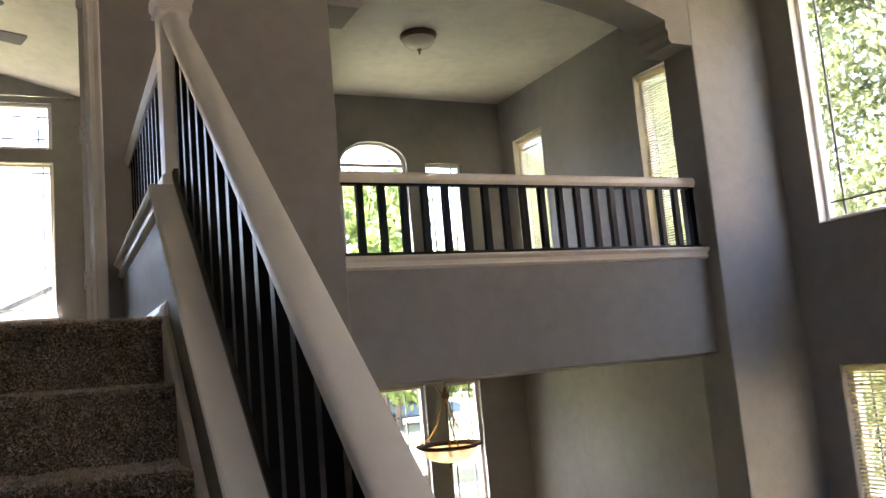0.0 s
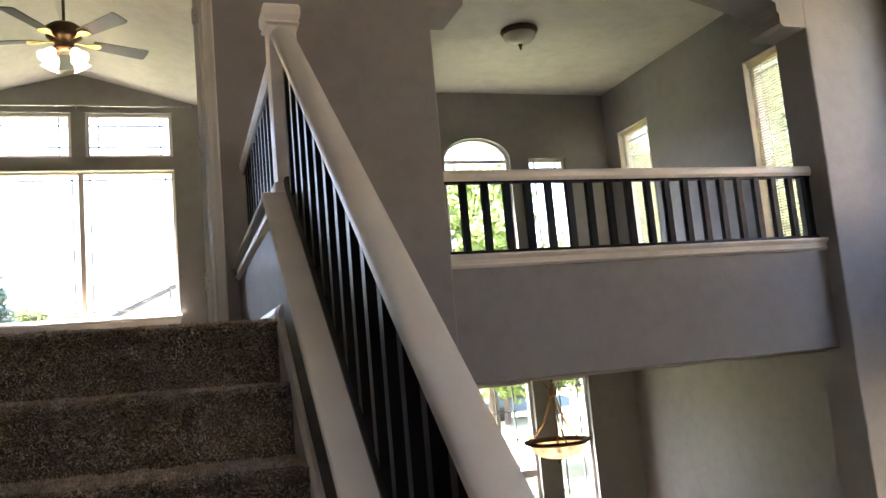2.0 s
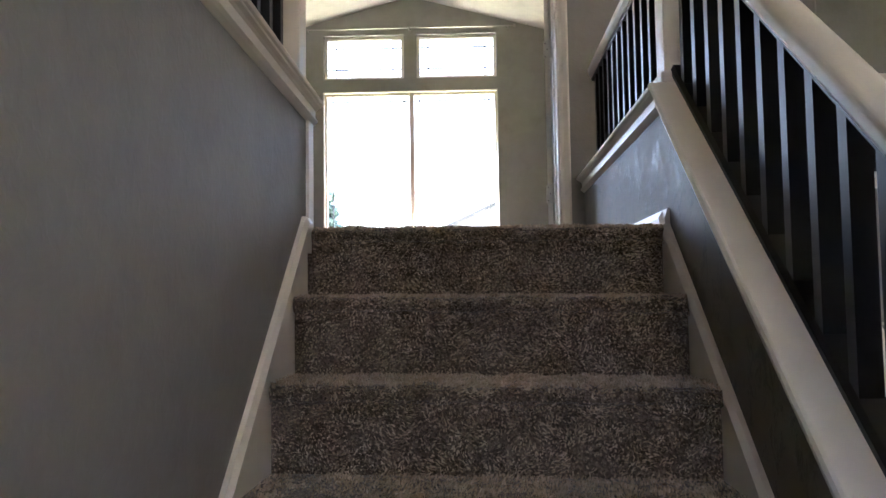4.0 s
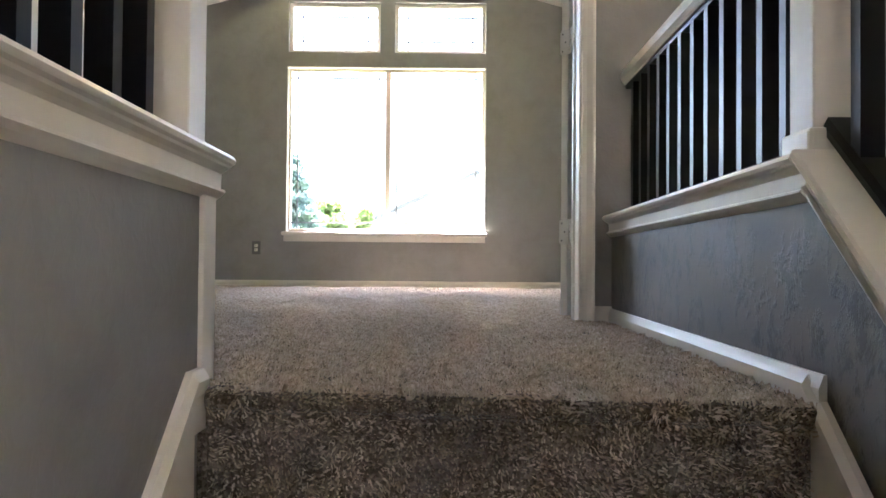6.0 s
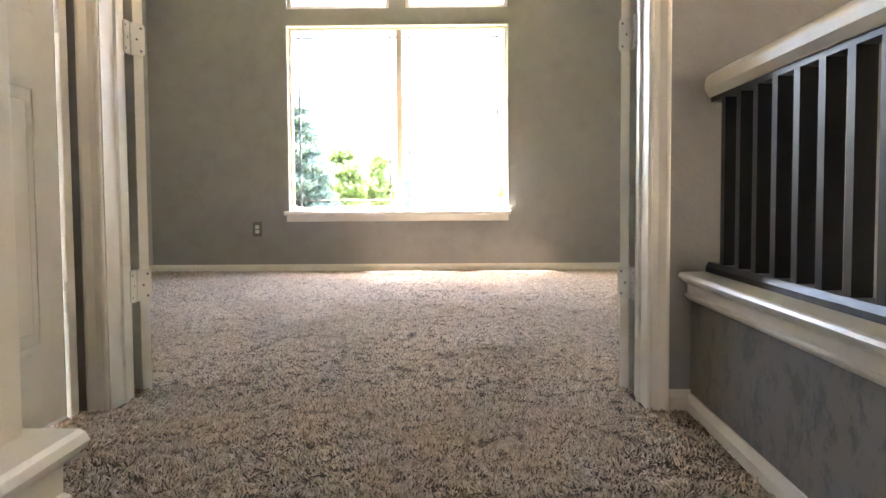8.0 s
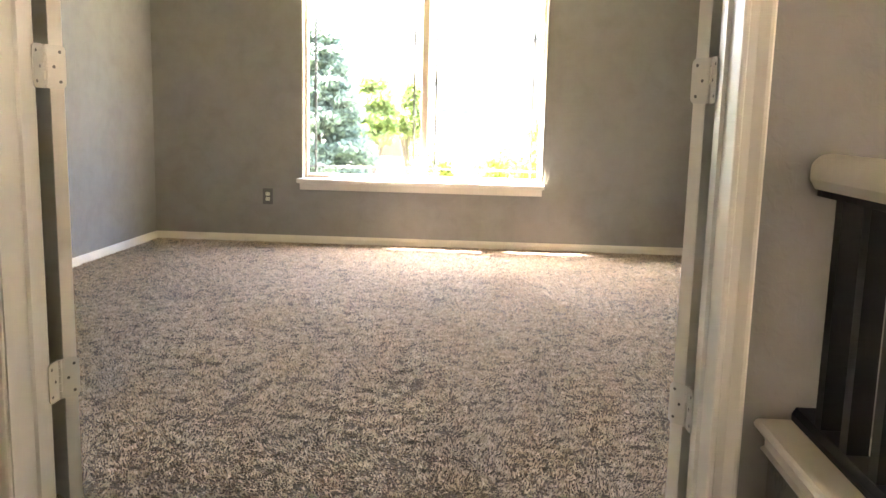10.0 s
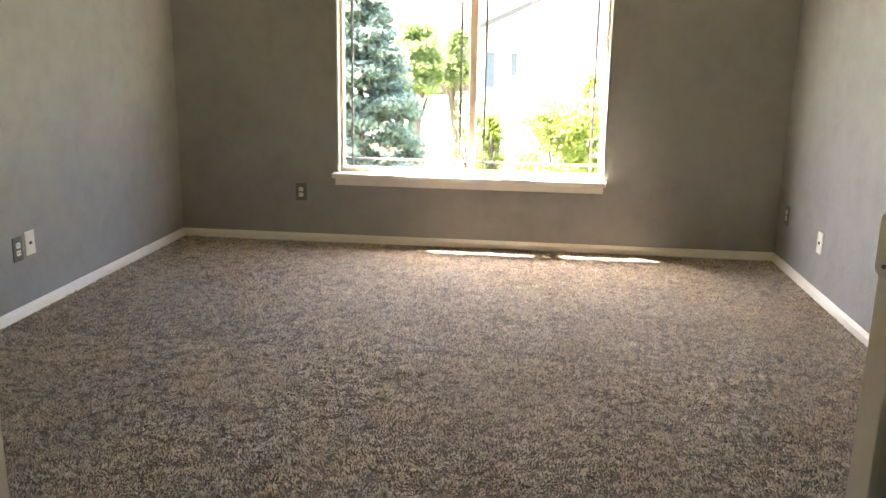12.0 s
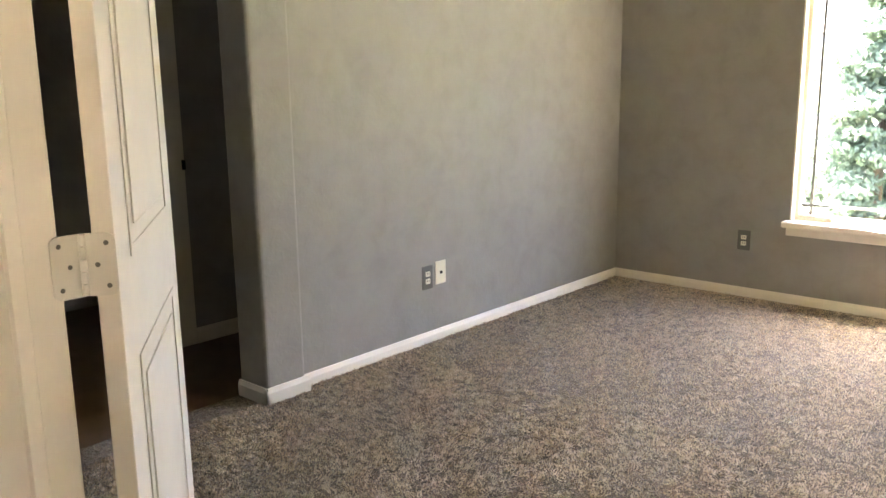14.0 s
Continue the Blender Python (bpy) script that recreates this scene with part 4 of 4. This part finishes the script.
wall_plate("phone_jack", (BX1, 5.64, 0.33), -90, "ivory wall plate on the side wall", "wall plate", M_PLATE_WHITE, "jack")

vent = thing("floor_vent", (-0.325, 6.45, 0.0), "dark metal floor vent below the window", "floor vent")
part("frame", box(-0.475, -0.175, 6.40, 6.50, 0.0, 0.006, 0.002), M_BRONZE, vent)
for i in range(14):
    x = -0.465 + i * 0.0215
    part("slat", box(x, x + 0.008, 6.412, 6.488, 0.006, 0.010), M_BRONZE, vent)


# ---- outside ----
def leaf_cloud(centres, radius, count, size, seed, squash=0.8):
    """Many small leaf quads in clumps round the centres."""
    rnd = np.random.RandomState(seed)
    c = np.array(centres)[rnd.randint(0, len(centres), count)]
    d = rnd.normal(size=(count, 3))
    d /= np.linalg.norm(d, axis=1)[:, None]
    r = radius * rnd.rand(count) ** 0.45
    p = c + d * r[:, None] * np.array([1, 1, squash])
    u = rnd.normal(size=(count, 3))
    u /= np.linalg.norm(u, axis=1)[:, None]
    w = np.cross(u, rnd.normal(size=(count, 3)))
    w /= np.linalg.norm(w, axis=1)[:, None]
    s = size * (0.6 + 0.8 * rnd.rand(count))[:, None]
    quad = np.stack([p - u * s, p - w * s * 0.55, p + u * s, p + w * s * 0.55], 1).reshape(-1, 3)
    me = bpy.data.meshes.new("leaves")
    me.from_pydata(quad.tolist(), [], np.arange(count * 4).reshape(-1, 4).tolist())
    return me


def leafy(parent, me, mat, name="crown", label=""):
    me.materials.append(mat)
    ob = new(name, me)
    ob.parent = parent
    ob.matrix_parent_inverse = parent.matrix_basis.inverted()
    if label:
        ob["label"] = label
    return ob


def broad_tree(x, y, h, spread, seed, label, mat, leaves=9000, size=0.12, low=0.3):
    rnd = random.Random(seed)
    ob = thing("tree", (x, y, -3.2), label, "tree")
    part("trunk", rod((x, y, -3.25), (x + 0.1, y, -3.2 + h * 0.6), 0.16, 0.07, 10), M_BARK, ob)
    tips = []
    for i in range(70):
        a, t = rnd.random() * 6.283, low + (0.97 - low) * rnd.random()
        r = spread * (0.35 + 0.65 * rnd.random()) * math.sin(math.pi * min(1, 0.25 + t * 0.72)) ** 0.6
        tips.append((x + r * math.cos(a), y + r * math.sin(a), -3.2 + h * t))
    limbs = bmesh.new()
    for t in tips[:16]:
        rod((x, y, -3.2 + h * 0.4), t, 0.05, 0.015, 6, limbs)
    part("limbs", limbs, M_BARK, ob)
    leafy(ob, leaf_cloud(tips, spread * 0.27, leaves, size, seed), mat)
    return ob


def spruce(x, y, h, r, seed, label):
    ob = thing("spruce_tree", (x, y, -3.2), label, "tree")
    part("trunk", rod((x, y, -3.25), (x, y, -3.2 + h), 0.16, 0.02, 10), M_BARK, ob)
    rnd = random.Random(seed)
    centres = []
    for i in range(330):
        t = 0.04 + 0.94 * rnd.random() ** 1.35
        a = rnd.random() * 6.283
        rr = r * (1 - t) ** 0.85 * (0.35 + 0.7 * rnd.random())
        centres.append((x + rr * math.cos(a), y + rr * math.sin(a), -3.2 + h * t))
    leafy(ob, leaf_cloud(centres, 0.36, 60000, 0.06, seed, 0.4), M_SPRUCE, label="blue-green spruce needles")
    return ob


spruce(-3.8, 17.5, 6.2, 2.4, 3, "tall blue-green spruce behind the house")
broad_tree(-3.5, 23.0, 5.4, 0.95, 5, "leafy green garden tree behind a spruce", M_LEAF, 9000, 0.07, 0.66)
broad_tree(-2.5, 24.0, 5.3, 0.6, 6, "airy green garden tree", M_LEAF, 2600, 0.065, 0.7)
broad_tree(-1.9, 22.0, 3.6, 0.75, 14, "thin airy garden shrub", M_LEAF, 1300, 0.055, 0.4)
broad_tree(0.3, 18.5, 3.65, 1.3, 7, "yellow-green leafy bush tree in the garden", M_LEAF_YELLOW, 17000, 0.05, 0.15)
broad_tree(0.85, 18.8, 4.4, 0.36, 15, "tall yellow-green shoot above the garden bush", M_LEAF_YELLOW, 2200, 0.05, 0.4)
broad_tree(-1.15, 18.5, 3.4, 0.34, 8, "slim yellow-green garden shrub", M_LEAF_YELLOW, 1600, 0.05, 0.6)
broad_tree(10.2, 3.7, 8.4, 3.2, 9, "big leafy shade tree beside the hall windows", M_LEAF_PALE, 64000, 0.052, 0.22)
broad_tree(12.0, 10.9, 8.6, 2.7, 10, "leafy shade tree beside the loft windows", M_LEAF_PALE, 46000, 0.06, 0.25)
broad_tree(12.0, 16.6, 8.2, 2.7, 13, "second leafy tree in the side garden", M_LEAF_PALE, 46000, 0.06, 0.25)
broad_tree(7.6, 16.5, 7.6, 2.6, 11, "leafy green front garden tree", M_LEAF, 9000, 0.13, 0.3)
broad_tree(13.9, 31.0, 5.0, 2.2, 12, "leafy green street tree", M_LEAF, 7000, 0.13, 0.3)


def neighbour_house(x, y, w, d, h, label, mat=None, turn=0):
    mat = mat or M_STUCCO
    ob = thing("house", (x, y, -3.2), label, "house")
    wins = [(x - w / 2 + 0.3, x - w / 2 + 0.68, 0.05, 1.4), (x - w / 2 + 1.28, x - w / 2 + 1.52, 0.5, 1.36), (x + 0.5, x + 1.7, 0.3, 1.5), (x + 0.5, x + 1.9, -2.4, -1.0)]
    part("wall", panel("x", x - w / 2, x + w / 2, y, y + 0.2, -3.2, h, wins), mat, ob)
    rest = panel("y", y + 0.2, y + d, x - w / 2, x - w / 2 + 0.2, -3.2, h)
    panel("y", y + 0.2, y + d, x + w / 2 - 0.2, x + w / 2, -3.2, h, bm=rest)
    panel("x", x - w / 2, x + w / 2, y + d, y + d + 0.2, -3.2, h, bm=rest)
    part("side_wall", rest, mat, ob)
    roof = prism([(x - w / 2 - 0.5, h - 0.15), (x + w / 2 + 0.5, h - 0.15), (x + w / 2 + 0.5, h), (x, h + w * 0.25), (x - w / 2 - 0.5, h)], lambda u, v, q: (u, q, v), y - 0.5, y + d + 0.5)
    part("roof", roof, M_ROOF, ob)
    # dark strip along both slopes of the gable
    for sx in (-1, 1):
        part("fascia", prism([(x + sx * (w / 2 + 0.5), h - 0.17), (x + sx * (w / 2 + 0.5), h + 0.02), (x, h + w * 0.25 + 0.02), (x, h + w * 0.25 - 0.17)],
                             lambda u, v, q: (u, q, v), y - 0.56, y - 0.5), M_ROOF_EDGE, ob)
    for a, b, za, zb in wins:
        p = part("window", box(a, b, y + 0.08, y + 0.12, za, zb), M_FARGLASS, ob)
        part("frame", box(a - 0.06, b + 0.06, y - 0.03, y - 0.001, zb, zb + 0.07), M_TRIM, p)
    ob.matrix_basis = Matrix.Rotation(radians(turn), 4, "Z") @ ob.matrix_basis


neighbour_house(2.9, 33.0, 11.0, 8.0, 2.1, "pale stucco neighbour house with a grey gable roof")
neighbour_house(-12.5, 36.0, 10.0, 8.0, 1.4, "pale stucco house beyond the garden trees")
# added houses: tan walls block blue sky and bounce warm sun indoors
neighbour_house(4.6, 12.5, 14.0, 8.0, 4.2, "tan stucco house added to bounce warm light into the hall", M_TAN, -90)
neighbour_house(-3.0, 11.0, 14.0, 8.0, 3.6, "unseen tan stucco house added to warm the back window light", M_TAN, 180)
fence = thing("garden_fence", (0, 26.0, -3.2), "brown wooden board fence behind the garden", "fence")
for i in range(18):
    x = -9 + i * 0.3
    part("board", box(x, x + 0.27, 26.0, 26.03, -3.2, -1.4 + 0.02 * (i % 3)), M_FENCE, fence)
structure("pavement", box(2.0, 40.0, 14.0, 15.2, -3.22, -3.17), M_PAVE, "pale concrete front path", "pavement")


def car(x, y, label):
    ob = thing("car", (x, y, -3.2), label, "car")
    body = prism([(-2.1, 0.35), (2.1, 0.35), (2.15, 0.7), (1.9, 0.85), (1.1, 0.92), (0.6, 1.4), (-1.0, 1.42), (-1.7, 0.95), (-2.1, 0.85)], lambda u, v, w: (x + u, y + w, -3.2 + v), -0.85, 0.85)
    part("body", body, M_CARBLUE, ob)
    part("side_glass", prism([(-1.45, 0.95), (0.95, 0.95), (0.52, 1.34), (-0.95, 1.35)], lambda u, v, w: (x + u, y + w, -3.2 + v), -0.86, 0.86), M_DARKHOLE, ob)
    for u in (-1.35, 1.35):
        for w in (-0.8, 0.8):
            bm = lathe([(0, -0.1), (0.32, -0.1), (0.33, 0.0), (0.32, 0.1), (0, 0.1)], 18)
            bmesh.ops.transform(bm, matrix=pose(x + u, y + w, -2.87, 90, 0, 0), verts=bm.verts[:])
            part("wheel", bm, M_TYRE, ob)


car(15.6, 33.5, "dark blue parked car seen past the lawn")


# ---- carpet pile ----
def smooth_field(p, cell, seed):
    """Smooth random values from -1 to 1 over the place, about one swing a cell."""
    rnd = np.random.RandomState(seed)
    grid = rnd.rand(64, 64, 8) * 2 - 1
    q = p / cell
    i = np.floor(q).astype(int)
    f = q - i
    f = f * f * (3 - 2 * f)
    out = np.zeros(len(p))
    for a in (0, 1):
        for b in (0, 1):
            for c in (0, 1):
                w = (f[:, 0] if a else 1 - f[:, 0]) * (f[:, 1] if b else 1 - f[:, 1]) * (f[:, 2] if c else 1 - f[:, 2])
                out += w * grid[(i[:, 0] + a) % 64, (i[:, 1] + b) % 64, (i[:, 2] + c) % 8]
    return out


def pile(points, normals, size, seed, gap):
    """Short bent yarn tufts standing on the given places."""
    rnd = np.random.RandomState(seed)
    n = len(points)
    along = points * np.array([0.62, 1.15, 1.0])
    crease = np.abs(smooth_field(along, 0.05, seed + 31) + 0.5 * smooth_field(along, 0.02, seed + 32))
    keep = (crease > gap) | (rnd.rand(n) > 0.85)
    points, normals, crease = points[keep], normals[keep], crease[keep]
    n = len(points)
    flow = np.stack([smooth_field(points, 0.035, seed + 7), smooth_field(points, 0.035, seed + 8), smooth_field(points, 0.035, seed + 9)], 1)
    broad = np.stack([smooth_field(points, 0.45, seed + 17), smooth_field(points, 0.45, seed + 18), np.zeros(n)], 1)
    lean = normals + flow * 1.1 + broad * 0.8 + rnd.normal(scale=0.4, size=(n, 3))
    lean /= np.linalg.norm(lean, axis=1)[:, None]
    side = np.cross(lean, rnd.normal(size=(n, 3)))
    side /= np.linalg.norm(side, axis=1)[:, None]
    h = size * (1.0 + 0.4 * rnd.rand(n) + 0.75 * smooth_field(points, 0.028, seed + 3) + 0.6 * np.clip(crease * 2.0, 0, 0.7))[:, None]
    w = size * (0.27 + 0.2 * rnd.rand(n))[:, None]
    low = points - normals * 0.002
    tip = low + lean * (h + 0.002)
    return np.stack([low - side * w, low + side * w, tip + side * w * 0.8, tip - side * w * 0.8], 1).reshape(-1, 3)


def flat_places(x0, x1, y0, y1, z, step, seed):
    rnd = np.random.RandomState(seed)
    gx, gy = np.meshgrid(np.arange(x0, x1, step), np.arange(y0, y1, step))
    p = np.stack([gx.ravel(), gy.ravel(), np.full(gx.size, z)], 1)
    p[:, :2] += (rnd.rand(len(p), 2) - 0.5) * step * 1.3
    p[:, 0] = np.clip(p[:, 0], x0, x1)
    p[:, 1] = np.clip(p[:, 1], y0, y1)
    return p, np.tile((0.0, 0.0, 1.0), (len(p), 1))


def riser_places(x0, x1, y, z0, z1, step, seed):
    rnd = np.random.RandomState(seed)
    gx, gz = np.meshgrid(np.arange(x0, x1, step), np.arange(z0, z1, step))
    p = np.stack([gx.ravel(), np.full(gx.size, y), gz.ravel()], 1)
    p[:, ::2] += (rnd.rand(len(p), 2) - 0.5) * step * 1.3
    return p, np.tile((0.0, -1.0, 0.0), (len(p), 1))


def pile_mat():
    m, nt, p = material("carpet_yarn")
    geo = nt.nodes.new("ShaderNodeNewGeometry")
    v = coords(nt)
    add = nt.nodes.new("ShaderNodeMath")
    add.operation = "MULTIPLY_ADD"
    add.inputs[1].default_value = 1.75
    nt.links.new(noise_tex(nt, v, 42, 4, 0.7), add.inputs[0])
    half = nt.nodes.new("ShaderNodeMath")
    half.operation = "MULTIPLY_ADD"
    half.inputs[1].default_value = 0.22
    half.inputs[2].default_value = -0.48
    nt.links.new(geo.outputs["Random Per Island"], half.inputs[0])
    nt.links.new(half.outputs[0], add.inputs[2])
    col = ramp(nt, add.outputs[0], [(0.10, (0.17, 0.123, 0.082)), (0.40, (0.47, 0.378, 0.278)), (0.62, (0.61, 0.505, 0.385)), (0.9, (0.75, 0.645, 0.51))])
    nt.links.new(col, p.inputs["Base Color"])
    p.inputs["Roughness"].default_value = 0.95
    p.inputs["Specular IOR Level"].default_value = 0.15
    thin = nt.nodes.new("ShaderNodeBsdfTranslucent")
    nt.links.new(col, thin.inputs["Color"])
    mixer = nt.nodes.new("ShaderNodeMixShader")
    mixer.inputs[0].default_value = 0.5
    nt.links.new(p.outputs[0], mixer.inputs[1])
    nt.links.new(thin.outputs[0], mixer.inputs[2])
    nt.links.new(mixer.outputs[0], nt.nodes["Material Output"].inputs["Surface"])
    return m


M_PILE = pile_mat()


def pile_object(name, sets, size, seed, label, gap=0.085):
    pts = np.concatenate([a for a, b in sets])
    nor = np.concatenate([b for a, b in sets])
    quad = pile(pts, nor, size, seed, gap)
    if name != "carpet_pile_bedroom":
        u = np.clip((quad[:, 0] - XL) / (XR - XL), 0, 1) * np.clip((YD - quad[:, 1]) / YD, 0, 1)
        quad[:, 0] += LEAN * (quad[:, 1] - YD) * (quad[:, 0] - XL) / (XR - XL) * (quad[:, 1] < YD)
        quad[:, 1] -= 0.055 * u
        quad[:, 2] -= 0.014 * u
    me = bpy.data.meshes.new(name)
    n = len(quad) // 4
    me.vertices.add(n * 4)
    me.vertices.foreach_set("co", quad.ravel())
    me.loops.add(n * 4)
    me.loops.foreach_set("vertex_index", np.arange(n * 4))
    me.polygons.add(n)
    me.polygons.foreach_set("loop_start", np.arange(0, n * 4, 4))
    me.polygons.foreach_set("loop_total", np.full(n, 4))
    me.update(calc_edges=True)
    me.materials.append(M_PILE)
    return tagged(new(name, me), label, "carpet pile", kind="stuff")


def nose_places(x0, x1, y, z, step, seed):
    rnd = np.random.RandomState(seed)
    n = int((x1 - x0) / step) * 5
    a = rnd.rand(n) * 1.9 - 0.3
    nor = np.stack([np.zeros(n), -np.cos(a), np.sin(a)], 1)
    p = np.stack([x0 + (x1 - x0) * rnd.rand(n), np.full(n, y + 0.016), np.full(n, z - 0.018)], 1)
    return p + nor * 0.018, nor


steps = []
for k in range(7):
    steps.append(nose_places(XL + 0.024, XR - 0.024, -k * GOING, -k * RISE, 0.0055, 100 + k))
    y, z = -k * GOING, -k * RISE
    if k:
        steps.append(flat_places(XL + 0.024, XR - 0.024, y + 0.01, y + GOING + 0.02, z, 0.0065, 40 + k))
    steps.append(riser_places(XL + 0.024, XR - 0.024, y + 0.02, z - RISE, z - 0.045, 0.0065, 60 + k))
    steps.append(riser_places(XL + 0.024, XR - 0.024, y + 0.0, z - 0.045, z - 0.006, 0.007, 80 + k))
pile_object("carpet_pile_stairs", steps, 0.005, 1, "speckled brown-grey yarn tufts on the steps", 0.05)
pile_object("carpet_pile_landing", [flat_places(-1.24, XR - 0.016, 0.0, YD, 0.0, 0.0058, 20), flat_places(DOOR[0] + 0.03, DOOR[1] - 0.03, YD, 1.93, 0.0, 0.006, 21)],
            0.0054, 2, "speckled brown-grey yarn tufts on the landing")
pile_object("carpet_pile_bedroom", [flat_places(BX0 + 0.016, BX1 - 0.016, 1.93, 4.3, 0.0, 0.0062, 22), flat_places(BX0 + 0.016, BX1 - 0.016, 4.3, YW - 0.016, 0.0, 0.008, 23)],
            0.0056, 3, "speckled brown-grey yarn tufts in the bedroom")
